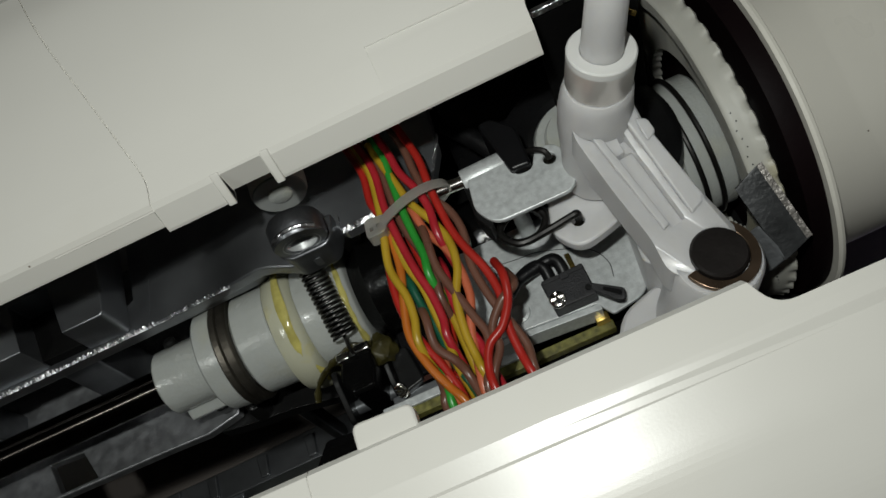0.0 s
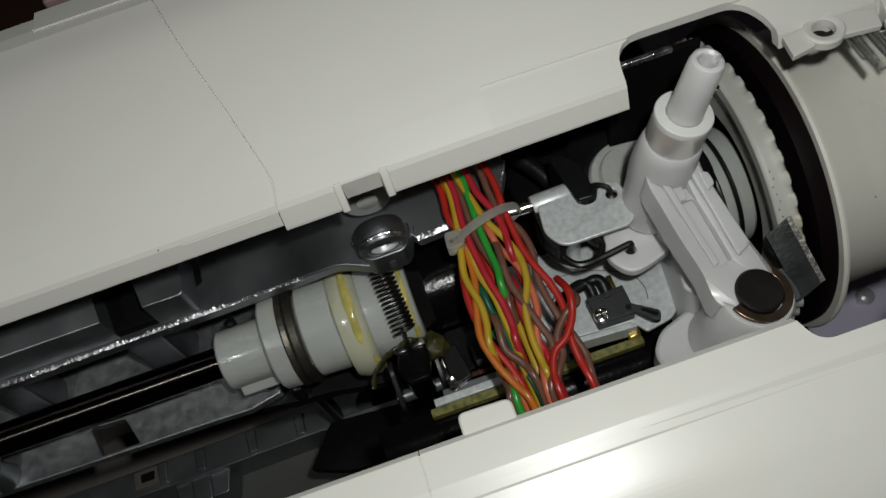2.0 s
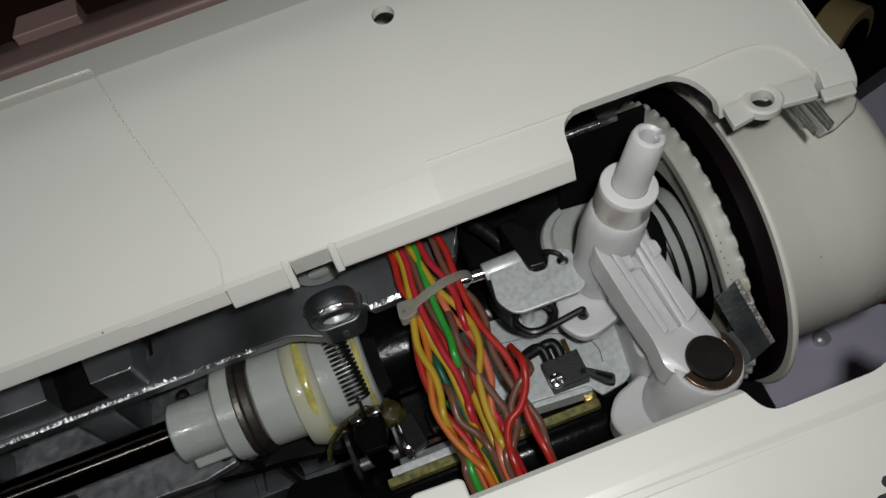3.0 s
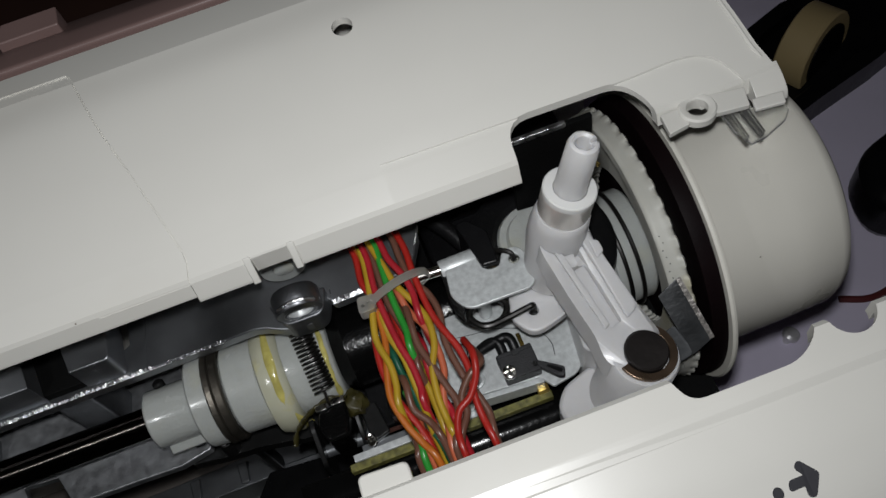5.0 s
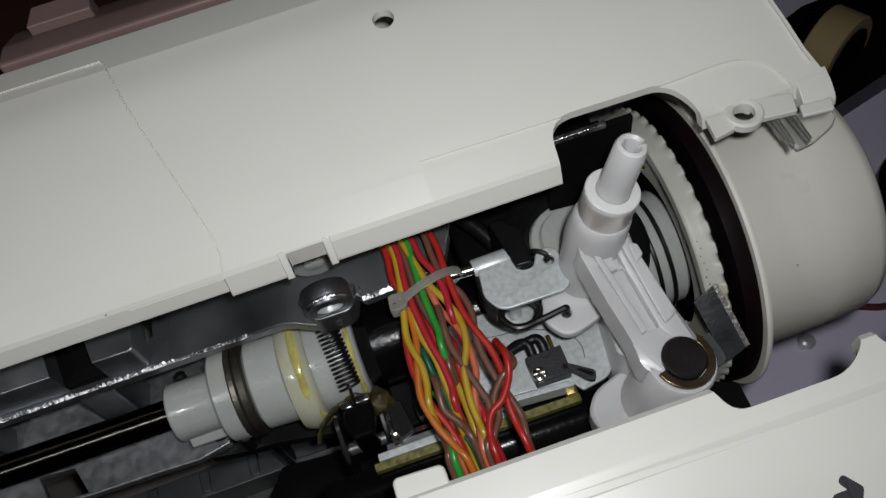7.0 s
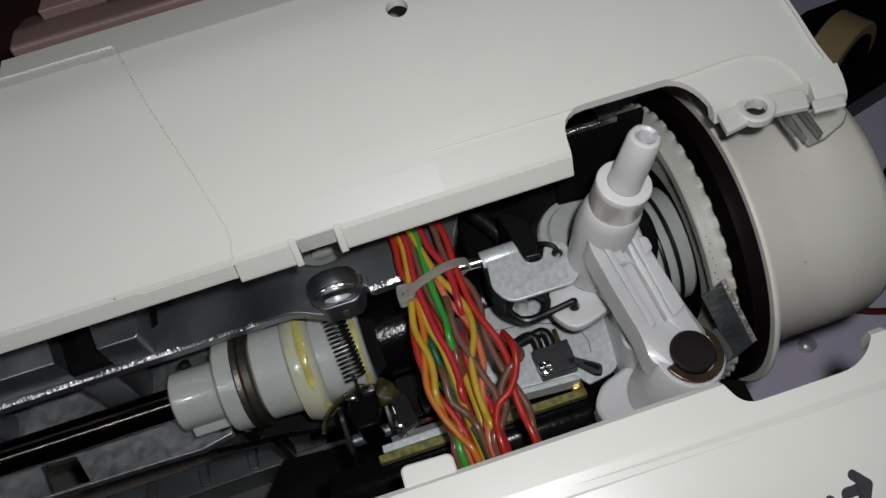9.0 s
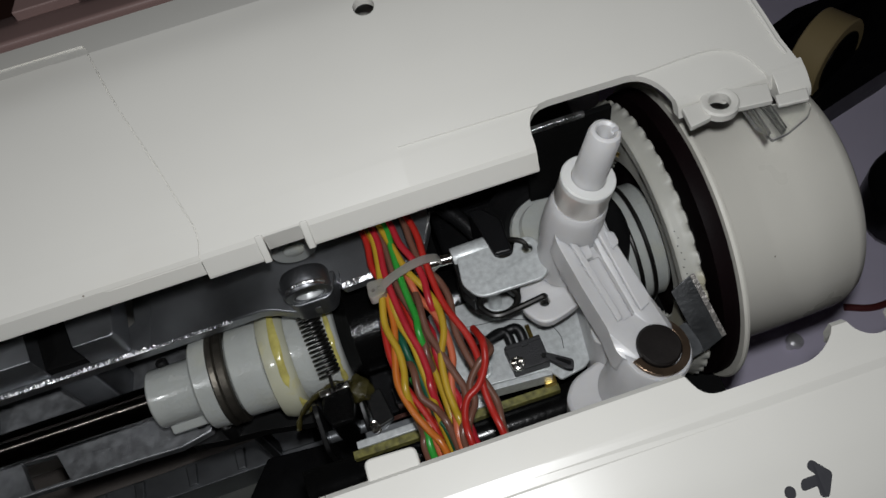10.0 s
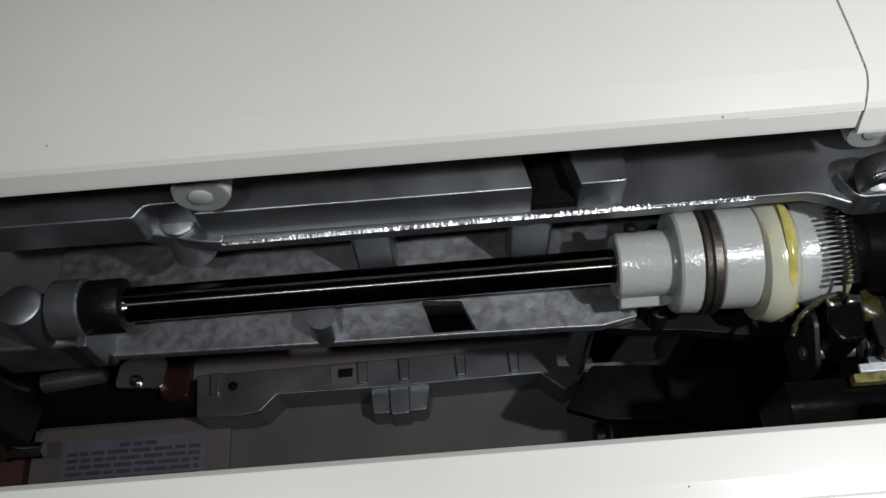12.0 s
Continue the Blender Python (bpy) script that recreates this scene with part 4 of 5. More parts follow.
# ---- spring bracket ----
bracket = thing("spring_bracket", "folded zinc plated bracket with a black torsion spring", "bracket")
bp = part("plate", prism(bmesh.new(), rounded([(70, -8.4, 1), (80.6, -8.2, 1), (81.6, -14.6, 2), (86.2, -15.0, 2), (88.6, -9.6, 3), (94.4, -10.2, 3), (96.2, -19, 3), (93.6, -25.6, 3), (72, -25.4, 4), (68.6, -19, 2)], 2), 257.6, 259), STEEL, bracket, bevel=0.35)
cut(bp, disc_cutter(91.2, -14.2, 250, 265, 1.7))
part("rolled_edge", lathe(bmesh.new(), (68.6, -8.0, 256.2), (1, 0.02, 0), [(0, 1.9), (0, 3.2), (0.4, 3.4), (11.6, 3.4), (12, 3.2), (12, 1.9), (0, 1.9)], 32), STEEL, bracket)
part("pin", rod(bmesh.new(), (56, -6.4, 255.4), (82, -8.2, 256.4), 1.8, 20), CHROME, bracket, "bright steel pin")
part("side_skirt", prism(bmesh.new(), rounded([(68.3, -9), (70.2, -9), (71.6, -24.4, 2), (70.4, -25.4, 2), (68.0, -20, 1)], 0.6), 251, 257.6), PINBLACK, bracket, bevel=0.3)
part("stand", rod(bmesh.new(), (79, -13, 226), (79, -13, 258), 2.4, 16), STEEL, bracket)
ring = spline([(69.4, -10.0, 249), (68.6, -16.0, 249.6), (70.4, -23.4, 250), (75.4, -28.2, 250.4), (81.0, -28.4, 250.6), (84.2, -24.4, 250.8), (81.2, -20.6, 251.6), (75.2, -20.8, 251.8), (72.0, -24.4, 251.8), (75.6, -29.2, 251.6), (82.6, -29.0, 251.4), (89.6, -28.2, 251.6), (91.6, -28.0, 251.4), (91.6, -28.3, 249)], 7)
part("torsion_spring", tube(bmesh.new(), ring, 1.05, 9), SPRINGM, bracket, "black torsion spring")
part("upper_leg", tube(bmesh.new(), spline([(84.0, -12, 240), (84.0, -7, 250), (85.6, -8.6, 257), (88.0, -10.4, 260), (90.6, -12.4, 260.2), (91.4, -14.2, 258.6)], 6), 0.85, 8), SPRINGM, bracket)
part("black_stop", prism(bmesh.new(), rounded([(81.0, -14.0, 1), (86.4, -14.4, 1), (87, -2), (82, 4), (78, 4)], 1.5), 244, 261), BLACK, bracket, bevel=0.8)

# ---- bobbin winder ----
winder = thing("bobbin_winder", "milky white plastic bobbin winder arm with an upright spindle", "bobbin winder")
TILT_AXIS = Vector((0.150, -0.012, 1.0)).normalized()
WB = Vector((108.9, -19.0, 290.0))
wu = (Vector((1, 0, 0)) - TILT_AXIS * TILT_AXIS.x).normalized()
wv = TILT_AXIS.cross(wu)
WM = Matrix.Translation(WB) @ Matrix((wu, wv, TILT_AXIS)).transposed().to_4x4()


def wlathe(x, y, profile, seg=48):
    bm = lathe(bmesh.new(), (x, y, 0), (0, 0, 1), profile, seg)
    bm.transform(WM)
    return bm


def sloped(pts, low, h0, h1, thick=0.0):
    """A block whose top falls from h0 at the hub to h1 at the pivot; level below, or of even thickness."""
    bm = bmesh.new()
    top = lambda p: h0 + (h1 - h0) * max(0, min(1, -p[1] / 36))  # noqa: E731
    lo = [bm.verts.new(WM @ Vector((p[0], p[1], top(p) - thick if thick else low))) for p in pts]
    hi = [bm.verts.new(WM @ Vector((p[0], p[1], top(p)))) for p in pts]
    bm.faces.new(lo[::-1])
    bm.faces.new(hi)
    for k in range(len(pts)):
        n = (k + 1) % len(pts)
        bm.faces.new((lo[k], lo[n], hi[n], hi[k]))
    return bm


SM = WM @ Matrix.Translation((-1.65, 0, 0)) @ Matrix.Rotation(math.atan(0.06), 4, "Y")


def slathe(profile, seg=48):
    bm = lathe(bmesh.new(), (0, 0, 0), (0, 0, 1), profile, seg)
    bm.transform(SM)
    return bm


sp = part("spindle", slathe([(-6, 0), (-6, 4.6), (5, 4.7), (22.4, 4.35), (23.8, 3.9), (24.3, 3.0), (23.6, 2.3), (19, 2.0), (19, 0)], 40), WINDER, winder)
cut(sp, prism(bmesh.new(), [(1.6, -0.7), (6, -0.7), (6, 0.7), (1.6, 0.7)], 22.2, 27, SM))
part("ring", slathe([(2.9, 4.4), (2.9, 7.62), (4.6, 7.66), (5.0, 7.35), (5.0, 4.9), (4.2, 4.5), (2.9, 4.4)], 56), mat("white_acetal", (0.66, 0.66, 0.64), 0.3, var=0.05, bump=0.05, sub=0.2), sp, "bright white ring")
part("bush", slathe([(-5.6, 4), (-5.6, 7.0), (-5.2, 7.4), (-4.6, 7.6), (2.9, 7.6), (2.9, 4)], 56), SATIN, sp, "shiny nickel bush")
part("catch_wire", tube(bmesh.new(), [WM @ Vector(p) for p in ((0.4, 2, 11), (4.6, 1.4, 12), (6.2, 0.2, 11.4))], 0.6, 8), GOLD, sp)


def leaning(rows, seg=56):
    """A round body whose centre drifts sideways with height: rows of height, centre, radius."""
    bm = bmesh.new()
    rings = [[bm.verts.new(WM @ Vector((c + r * math.cos(a), -0.4 + r * math.sin(a), z))) for a in (2 * math.pi * k / seg for k in range(seg))] for z, c, r in rows]
    for p, q in zip(rings, rings[1:]):
        for k in range(seg):
            bm.faces.new((p[k], p[(k + 1) % seg], q[(k + 1) % seg], q[k]))
    bm.faces.new(rings[0][::-1])
    bm.faces.new(rings[-1])
    return bm


part("hub", leaning([(-40, -2.2, 8.4), (-26, -2.4, 8.7), (-18, -2.8, 8.9), (-12, -2.8, 8.7), (-8, -2.5, 8.3), (-5.9, -2.2, 8.0), (-5.1, -2.1, 7.5)]), WINDER, winder)
arm = part("arm", sloped(rounded([(-10.4, -2), (-10.4, -7), (-6.5, -20), (-2.6, -31), (-1.8, -39), (7, -48), (16, -45), (18, -37), (13.4, -29.4), (9.0, -19), (6.0, -12.6), (5.4, -6), (4, 4), (-8, 5)], 2), -44, -10.4, -28.2, 9.0), WINDER, winder, bevel=1.2)
cut(arm, sloped(rounded([(-4.8, -13), (1.2, -12), (6.5, -29.4), (2.6, -30.4)], 0.8), -33, -5, -5))
cut(arm, sloped(rounded([(-1.9, -5), (0.0, -5), (1.8, -13.4), (-0.8, -13.4)], 0.3), -18.4, -5, -5))
part("channel_floor", sloped(rounded([(-5.4, -11.6), (1.8, -10.8), (7.0, -30), (2.2, -31)], 0.6), -36, -13.2, -30.6), WINDER, arm, bevel=0.5)
part("arm_rib", sloped(rounded([(-7.6, -6), (-5.8, -6), (2.4, -29.6), (0.8, -30.4)], 0.5), -34, -9.6, -27.4), WINDER, arm, bevel=0.5)
part("arm_rib", sloped(rounded([(1.0, -5), (4.2, -5), (12.4, -27.6), (8.0, -29.4)], 0.8), -34, -9.4, -27.0), WINDER, arm, bevel=0.6)
part("rib_block", sloped(rounded([(3.6, -7.2), (6.4, -8.2), (7.2, -11.2), (4.6, -12.8)], 0.8), -30, -9.6, -25.6), WINDER, arm, bevel=0.7)
PX, PY = 9.4, -39.8
barrel = part("pivot_barrel", wlathe(PX, PY, [(-64, 0), (-64, 11.6), (-50, 10.9), (-46, 10.4), (-29.2, 10.3), (-28.2, 9.7), (-27.9, 7.0), (-28.9, 6.7), (-28.4, 0)], 56), WINDER, winder)
part("pivot_pin", wlathe(PX, PY, [(-40, 0), (-40, 6.4), (-25.8, 6.4), (-25.2, 5.9), (-25.1, 0)], 48), mat("pin_end", (0.016, 0.013, 0.012), 0.5, 0.4, var=0.3, scale=120, bump=0.15), barrel, "dark blackened pivot pin")
clip_bm = bmesh.new()
arc = [radians(a) for a in range(-165, 116, 8)]
prism(clip_bm, [(PX + 9.0 * math.cos(a), PY + 9.0 * math.sin(a)) for a in arc] + [(PX + 6.7 * math.cos(a), PY + 6.7 * math.sin(a)) for a in arc[::-1]], -27.6, -26.4)
clip_bm.transform(WM)
part("retaining_ring", clip_bm, BRASS, barrel, "bronze coloured retaining ring", bevel=0.2)
part("foot", prism(bmesh.new(), rounded([(87.4, -56, 5), (92.6, -49.4, 3), (103, -46, 2), (112, -50, 2), (112, -66), (91, -66, 5)], 3), 222, 233), WINDER, winder, bevel=1.2)
hook_plate = part("hook_plate", prism(bmesh.new(), rounded([(83.8, -29, 3), (88, -14, 2), (104, -8, 2), (109, -30, 3), (97, -34.6, 3), (88.6, -36.4, 4)], 2), 245.6, 249.4), WINDER, winder, bevel=0.6)
cut(hook_plate, disc_cutter(91.4, -28.6, 240, 255, 1.6))
part("arm_skirt", prism(bmesh.new(), rounded([(104.4, -20), (109, -18), (113, -46), (105, -50), (101, -45)], 1.5), 214, 247), WINDER, winder, bevel=0.8)
part("tyre", wlathe(3.1, 15.5, [(-58, 15), (-58, 22), (-56, 24.6), (-52, 25.6), (-48, 24.8), (-46.4, 22), (-46.4, 17), (-48, 15), (-58, 15)], 72), RUBBER, winder, "black rubber tyre")
part("wheel_disc", wlathe(3.1, 15.5, [(-58, 0), (-58, 15.4), (-47.6, 15.4), (-46.4, 14.6), (-46.2, 12.4), (-44.4, 11.6), (-44.2, 0)], 64), NYLON, winder)

# ---- steel stop beside the gear ring ----
stop = thing("steel_stop", "grey steel angle stop with a bright cut edge", "bracket")
A, B, D, T = Vector((134.6, -37.2, 252.4)), Vector((138.6, -54.8, 240.6)), Vector((-6.6, -1.8, -3.0)), Vector((1.9, 0.2, 0.3))


def slab(bm, a, b, d, t):
    v = [bm.verts.new(p) for p in (a, b, b + d, a + d, a + t, b + t, b + d + t, a + d + t)]
    for f in ((3, 2, 1, 0), (4, 5, 6, 7), (0, 1, 5, 4), (1, 2, 6, 5), (2, 3, 7, 6), (3, 0, 4, 7)):
        bm.faces.new([v[k] for k in f])
    return bm


DULLST = mat("dull_grey_steel", (0.04, 0.042, 0.044), 0.42, 0.3, var=0.4, scale=160, bump=0.4)
part("face", slab(bmesh.new(), A, B, D, T), DULLST, stop, bevel=0.4)
part("cut_edge", slab(bmesh.new(), A + T * 0.15 - D * 0.012, B + T * 0.15 - D * 0.012, D * 0.012, T * 0.8), mat("sawn_edge_steel", (0.32, 0.30, 0.28), 0.45, 0.6, var=0.5, scale=500, bump=0.8, fine=1200), stop, "bright sawn edge", bevel=0.1)
part("foot", slab(bmesh.new(), A + D * 0.9 + Vector((0.4, -9, -6)), B + D * 0.9, Vector((-6, 0, -5)), T * 0.6), GREYST, stop, bevel=0.4)

# ---- dark blocks behind the spring bracket ----
motor = thing("motor_housing", "black plastic motor housing half hidden behind the wiring", "motor")
part("case", prism(bmesh.new(), rounded([(68, 6), (100, 10), (134, 12), (134, 78), (68, 78)], 3), 186, 226), BLACK, motor, bevel=1.5)
part("fin", prism(bmesh.new(), rounded([(80, -2), (86, -2), (90, 20), (78, 20)], 2), 200, 238), BLACK, motor, bevel=1)
part("lead", tube(bmesh.new(), spline([(70, 26, 240), (78, 14, 238), (84, 2, 234), (88, -6, 228), (90, -10, 220)], 6), 3.0, 10), RUBBER, motor)
part("tin_edge", box(bmesh.new(), (101, 9.4, 282), (119, 11, 284)), ALU_CUT, motor, "bright tinned edge", bevel=0.3)
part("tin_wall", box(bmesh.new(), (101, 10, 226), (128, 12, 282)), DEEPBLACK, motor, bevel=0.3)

lower = thing("lower_motor", "black cylindrical motor lying deep inside the pillar", "motor")
part("drum", lathe(bmesh.new(), (-24, -6, 33), (1, 0, 0), [(0, 0), (0, 20), (2, 23), (46, 23), (47, 20), (47, 0)], 48), BLACK, lower)
part("end_bell", lathe(bmesh.new(), (-30, -6, 33), (1, 0, 0), [(0, 0), (0, 7), (4, 8), (5, 17), (8, 18), (8, 0)], 40), PINBLACK, lower, "blackened steel end bell")

# ---- wiring ----
wiring = thing("wire_bundle", "bundle of coloured insulated wires twisted and tied", "wires")


def wire(color, *points):
    curve = spline(points, 7)
    part("wire", tube(bmesh.new(), curve, 1.12, 10), WIRE[color], wiring, {"crimson": "red", "salmon": "orange", "teal": "dark green"}.get(color, color) + " insulated wire")


wire("red", (41.6, 21.3, 261.6), (44.6, 7.3, 259.6), (43.9, -2.4, 258.0), (45.3, -9.7, 256.7), (42.3, -20.9, 254.8), (41.2, -31.5, 253.0), (42.6, -40.9, 251.4), (45.8, -49.8, 249.9), (47.7, -57.2, 248.6), (48.2, -62.4, 247.7), (49.2, -72.4, 238.7))
wire("yellow", (43.8, 21.4, 263.6), (46.8, 7.4, 261.6), (46.2, -3.2, 259.8), (44.4, -13.2, 258.1), (42.6, -22.8, 256.5), (44.1, -31.5, 255.0), (43.9, -37.7, 254.0), (42.7, -44.2, 252.8), (43.7, -52.2, 243.8))
wire("orange", (43.7, 18.0, 262.0), (46.7, 4.0, 260.0), (46.1, -7.6, 258.1), (45.7, -16.0, 256.6), (44.9, -24.1, 255.3), (42.6, -32.4, 253.9), (41.0, -40.7, 252.4), (42.7, -49.1, 251.0), (45.6, -56.0, 249.8), (48.3, -61.9, 248.8), (49.3, -71.9, 239.8))
wire("yellow", (45.5, -8.3, 251.8), (46.5, -15.3, 256.8), (46.8, -22.9, 255.5), (48.7, -30.8, 254.1), (49.2, -40.0, 252.6), (49.5, -47.1, 251.4), (49.6, -53.1, 250.3), (50.6, -63.1, 241.3))
wire("crimson", (45.0, 18.7, 263.7), (48.0, 4.7, 261.7), (47.2, -6.8, 259.7), (47.6, -16.4, 258.1), (48.7, -26.0, 256.4), (50.2, -33.8, 255.1), (50.6, -41.0, 253.9), (50.0, -46.0, 253.0), (51.0, -56.0, 244.0))
wire("brown", (46.4, 20.0, 262.4), (49.4, 6.0, 260.4), (49.6, -2.9, 258.9), (49.7, -12.6, 257.2), (51.7, -21.8, 255.7), (52.5, -28.5, 254.5), (51.9, -35.6, 253.3), (52.9, -43.6, 244.3))
wire("green", (48.7, 22.1, 264.7), (51.7, 8.1, 262.7), (51.6, -0.8, 261.2), (51.4, -10.4, 259.6), (51.8, -18.1, 258.3), (52.2, -23.8, 257.3), (51.6, -29.9, 256.3), (52.6, -37.9, 247.3))
wire("teal", (44.8, -20.2, 248.7), (45.8, -27.2, 253.7), (46.5, -34.2, 252.5), (47.9, -40.9, 251.4), (48.5, -47.2, 250.3), (49.3, -52.7, 249.4), (51.1, -58.4, 248.4), (52.1, -68.4, 239.4))
wire("yellow", (49.3, 12.0, 263.0), (52.3, -2.0, 261.0), (54.1, -9.4, 259.8), (57.4, -16.2, 258.6), (59.5, -23.5, 257.4), (58.8, -30.6, 256.2), (55.7, -37.6, 255.0), (54.5, -46.0, 253.5), (54.7, -52.9, 252.4), (55.1, -57.8, 251.5), (56.1, -67.8, 242.5))
wire("salmon", (52.6, -3.6, 253.6), (53.6, -10.6, 258.6), (54.9, -17.7, 257.3), (57.6, -23.3, 256.4), (59.2, -29.4, 255.4), (58.9, -38.3, 253.8), (56.4, -44.5, 252.8), (54.7, -52.6, 251.4), (53.4, -62.2, 249.8), (54.4, -72.2, 240.8))
wire("crimson", (50.4, 21.2, 265.1), (53.4, 7.2, 263.1), (54.4, -0.1, 261.8), (56.9, -6.8, 260.7), (58.0, -12.9, 259.7), (57.6, -21.2, 258.3), (58.6, -29.2, 249.3))
wire("brown", (54.6, 21.9, 263.2), (57.6, 7.9, 261.2), (57.9, -0.2, 259.8), (58.9, -8.4, 258.4), (62.4, -14.4, 257.4), (63.6, -21.4, 256.2), (62.3, -28.4, 255.0), (62.4, -34.3, 254.0), (63.8, -42.5, 252.6), (65.9, -49.6, 251.4), (67.0, -55.2, 250.5), (66.3, -62.2, 249.3), (67.3, -72.2, 240.3))
wire("red", (56.6, 20.6, 264.0), (59.6, 6.6, 262.0), (60.4, 0.4, 260.9), (60.2, -7.4, 259.6), (60.9, -19.1, 257.6), (62.5, -26.1, 256.4), (65.0, -33.4, 255.2), (65.9, -40.9, 253.9), (64.7, -49.2, 252.5), (64.8, -56.1, 251.3), (65.7, -63.5, 250.1), (66.7, -73.5, 241.1))
wire("brown", (53.4, -11.0, 253.3), (54.4, -18.0, 258.3), (54.0, -28.0, 256.6), (55.8, -35.9, 255.3), (57.9, -43.7, 253.9), (59.2, -49.3, 253.0), (57.2, -55.5, 251.9), (54.4, -62.0, 250.8), (55.4, -72.0, 241.8))
wire("crimson", (54.4, -22.7, 249.8), (55.4, -29.7, 254.8), (54.5, -36.6, 253.6), (55.0, -43.9, 252.4), (56.6, -49.6, 251.4), (57.0, -54.9, 250.5), (58.0, -64.9, 241.5))
wire("red", (67.6, -30.8, 251.9), (68.6, -37.8, 256.9), (67.3, -44.1, 255.9), (63.4, -49.7, 254.9), (59.0, -52.5, 254.4), (56.6, -57.6, 253.6), (56.3, -64.4, 252.4), (57.3, -74.4, 243.4))
wire("brown", (69.1, -33.6, 250.0), (70.1, -40.6, 255.0), (65.5, -43.2, 254.5), (61.0, -48.4, 253.6), (60.8, -53.4, 252.8), (56.3, -61.2, 251.5), (57.3, -71.2, 242.5))
wire("brown", (45.6, -31.8, 249.3), (46.6, -38.8, 254.3), (46.4, -46.5, 253.0), (49.8, -51.9, 252.0), (51.6, -57.6, 251.1), (52.6, -67.6, 242.1))
wire("green", (45.3, -37.4, 244.8), (46.3, -44.4, 249.8), (45.3, -53.6, 248.2), (44.6, -60.9, 247.0), (45.6, -70.9, 238.0))
wire("salmon", (45.6, -42.7, 243.9), (46.6, -49.7, 248.9), (46.4, -58.2, 247.5), (47.4, -68.2, 238.5))
wire("brown", (42.8, -48.5, 242.4), (43.8, -55.5, 247.4), (42.9, -60.2, 246.6), (43.9, -70.2, 237.6))
wire("red", (45.9, 16.8, 258.8), (48.9, 2.8, 256.8), (49.8, -15.0, 253.8), (50.6, -26.6, 251.8), (50.6, -42.9, 249.1), (48.5, -54.3, 247.1), (49.5, -64.3, 238.1))
wire("yellow", (49.9, -4.6, 249.4), (50.9, -11.6, 254.4), (52.2, -27.1, 251.7), (52.7, -41.8, 249.3), (53.2, -55.9, 246.9), (54.2, -65.9, 237.9))
wire("brown", (50.2, 5.1, 251.0), (51.2, -1.9, 256.0), (52.8, -19.9, 253.0), (54.4, -37.0, 250.1), (56.3, -57.0, 246.7), (57.3, -67.0, 237.7))

tie = thing("cable_tie", "translucent white nylon cable tie round the wires", "cable tie")
TIE = mat("clear_nylon", (0.74, 0.72, 0.66), 0.3, var=0.05, bump=0.05, transmission=0.8)


def ribbon(path, centre, width, thick):
    """A flat strap wound round a centre."""
    bm, rings = bmesh.new(), []
    for k, p in enumerate(path):
        d = (path[min(k + 1, len(path) - 1)] - path[max(k - 1, 0)]).normalized()
        out = p - Vector(centre)
        out = (out - d * out.dot(d)).normalized()
        w = d.cross(out)
        rings.append([bm.verts.new(p + w * a * width / 2 + out * b * thick / 2) for a, b in ((-1, -1), (1, -1), (1, 0.6), (0.7, 1), (-0.7, 1), (-1, 0.6))])
    for p, q in zip(rings, rings[1:]):
        for k in range(6):
            bm.faces.new((p[k], p[(k + 1) % 6], q[(k + 1) % 6], q[k]))
    bm.faces.new(rings[0][::-1])
    bm.faces.new(rings[-1])
    return bm


strap = spline([(44, -12.2, 259.8), (48.4, -11.2, 262.2), (54, -10.0, 263.4), (59.6, -8.8, 262.8), (63.8, -7.8, 260.0), (64.4, -7.4, 256.6), (60, -7.8, 252.6), (52, -9.6, 250.6), (44, -11.8, 252.0)], 8)
part("strap", ribbon(strap, (53, -9.8, 256.5), 2.7, 0.6), TIE, tie)
head = part("head", prism(bmesh.new(), rounded([(40.4, -14.8), (46.0, -14.6), (46.8, -9.4), (41.0, -9.0)], 1.4), 256.4, 261.0), TIE, tie, bevel=0.7)
cut(head, box(bmesh.new(), (41.8, -12.9, 259), (42.8, -11.9, 263)))
cut(head, box(bmesh.new(), (43.8, -12.5, 259), (44.8, -11.5, 263)))

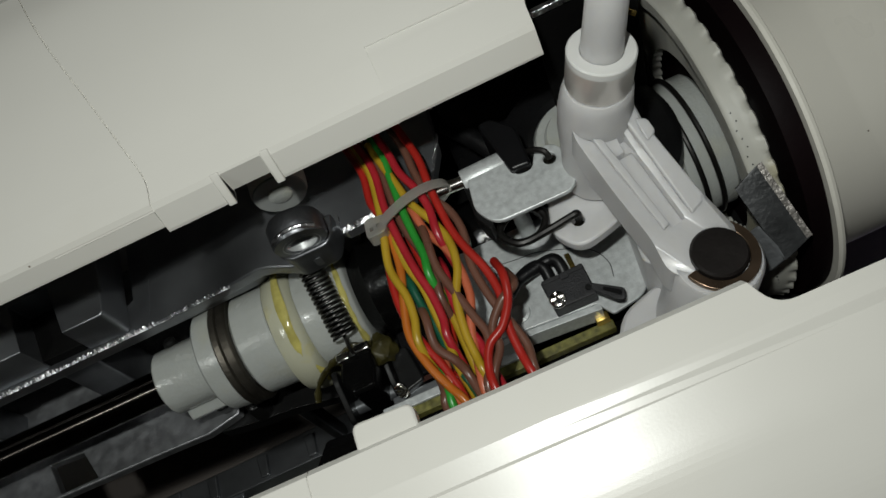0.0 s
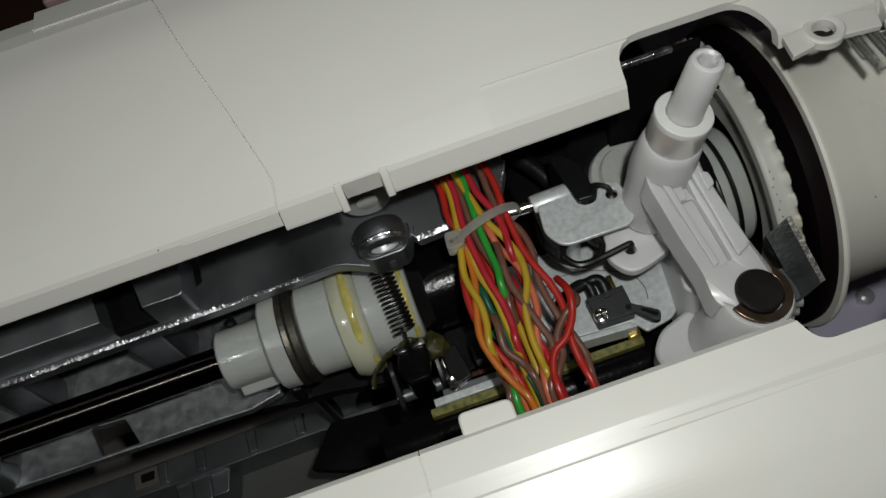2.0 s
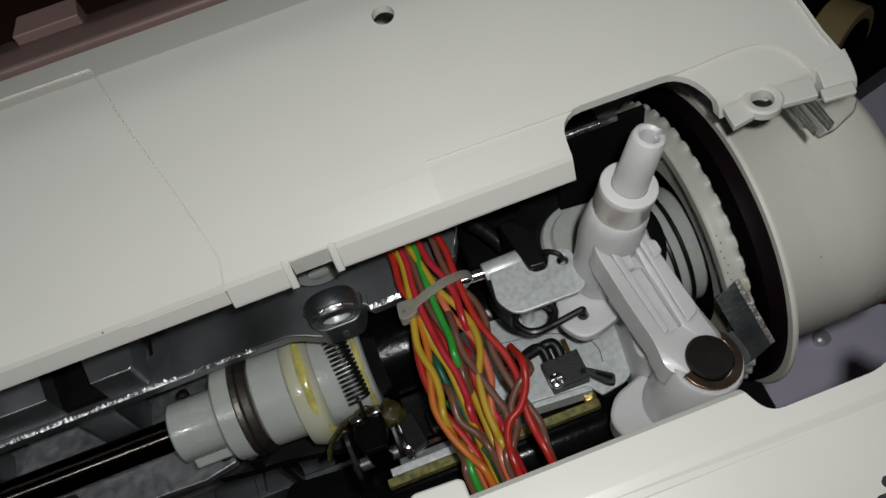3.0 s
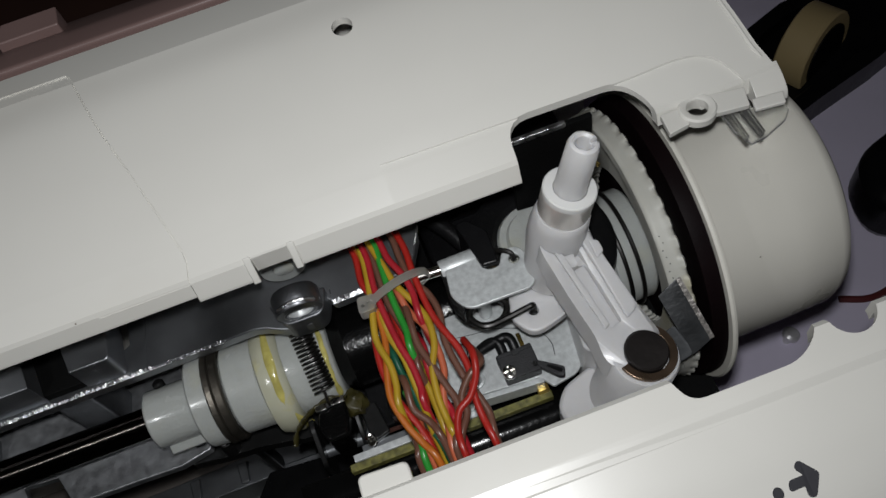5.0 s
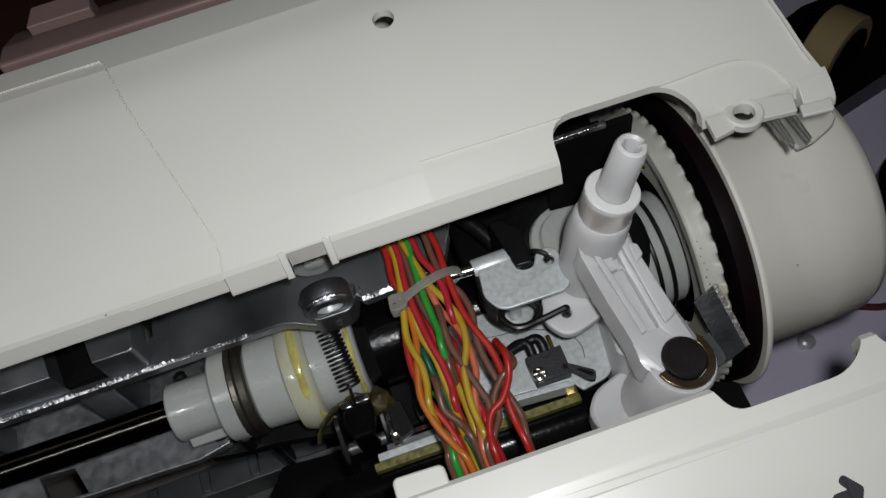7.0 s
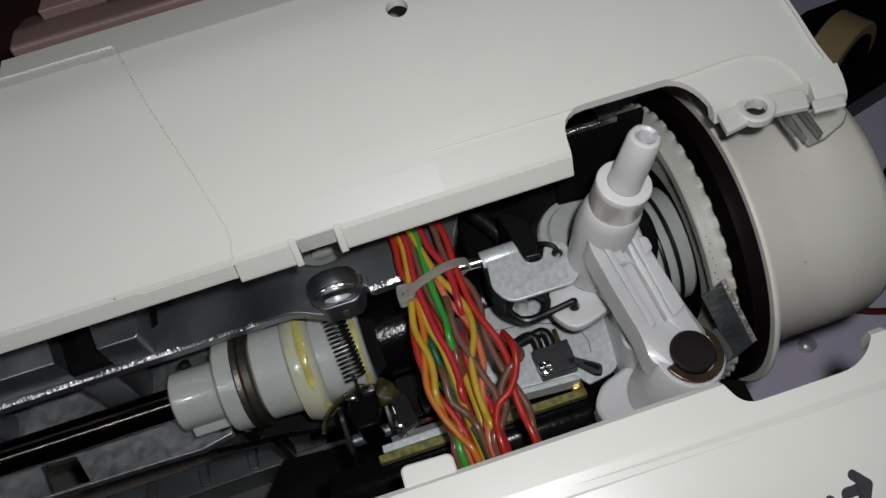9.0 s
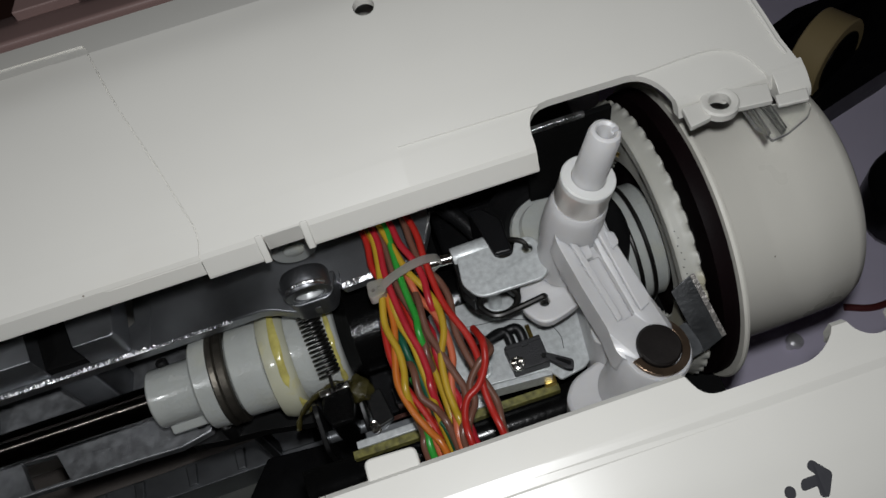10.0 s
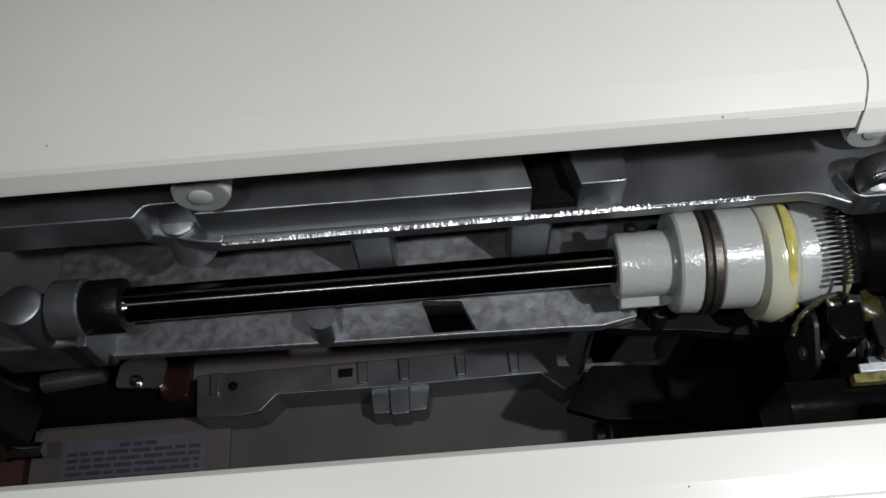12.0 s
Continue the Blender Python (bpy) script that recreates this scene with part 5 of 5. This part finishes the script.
# ---- things lying on the cloth ----
BRIGHT = mat("zinc_screw", (0.75, 0.74, 0.76), 0.35, 0.35, var=0.15, scale=200, bump=0.2)
loose = thing("loose_screw", "small bright screw standing on the cloth", "screw")
part("head", lathe(bmesh.new(), (257, 7, 6.5), (0.25, 0.1, 1), [(0, 2.4), (0, 5.0), (2.4, 5.0), (3.8, 3.6), (4.2, 0)], 24), BRIGHT, loose)
part("thread", rod(bmesh.new(), (254, 6, -1), (257, 7, 7), 2.4, 16), BRIGHT, loose)

dispenser = thing("tape_dispenser", "glossy black desk dispenser with a roll of tan tape", "tape dispenser")
TAPE = mat("tan_tape", (0.52, 0.40, 0.20), 0.5, var=0.1, scale=30, bump=0.1)
RA = Vector((0.46, -0.88, 0.10)).normalized()
RC = Vector((371, 185, 22))
tape = part("tape", lathe(bmesh.new(), RC, RA, [(-11, 22), (-11, 29), (-10, 30), (10, 30), (11, 29), (11, 22), (-11, 22)], 64), TAPE, dispenser, "roll of tan tape")
part("body", prism(bmesh.new(), rounded([(318, 134), (354, 145), (402, 158), (520, 198), (520, 264), (406, 229), (372, 226), (318, 206)], 6), 1, 14), BLACK, dispenser, bevel=3)
part("side_wall", prism(bmesh.new(), rounded([(318, 208), (372, 228), (406, 230), (520, 266), (520, 256), (408, 220), (374, 217), (322, 198)], 2), 1, 26), BLACK, dispenser, bevel=2)
part("side_wall", prism(bmesh.new(), rounded([(318, 132), (354, 143), (402, 156), (520, 196), (520, 206), (400, 167), (352, 154), (318, 143)], 2), 1, 26), BLACK, dispenser, bevel=2)
part("core", lathe(bmesh.new(), RC, RA, [(-12, 0), (-12, 22), (12, 22), (12, 0)], 40), BLACK, dispenser, "black plastic spindle core")
foot = thing("foot_control", "glossy black plastic foot control on the cloth", "foot control")
part("case", prism(bmesh.new(), rounded([(338, 88, 20), (440, 120, 20), (450, 20, 20), (330, 44, 24)], 10), 1, 40), BLACK, foot, bevel=8)
part("cord", tube(bmesh.new(), spline([(296, 18, 4), (312, 12, 4), (330, 14, 4), (352, 24, 6)], 6), 2.2, 10), mat("dark_red_cord", (0.12, 0.02, 0.02), 0.5), foot, "dark red cord")
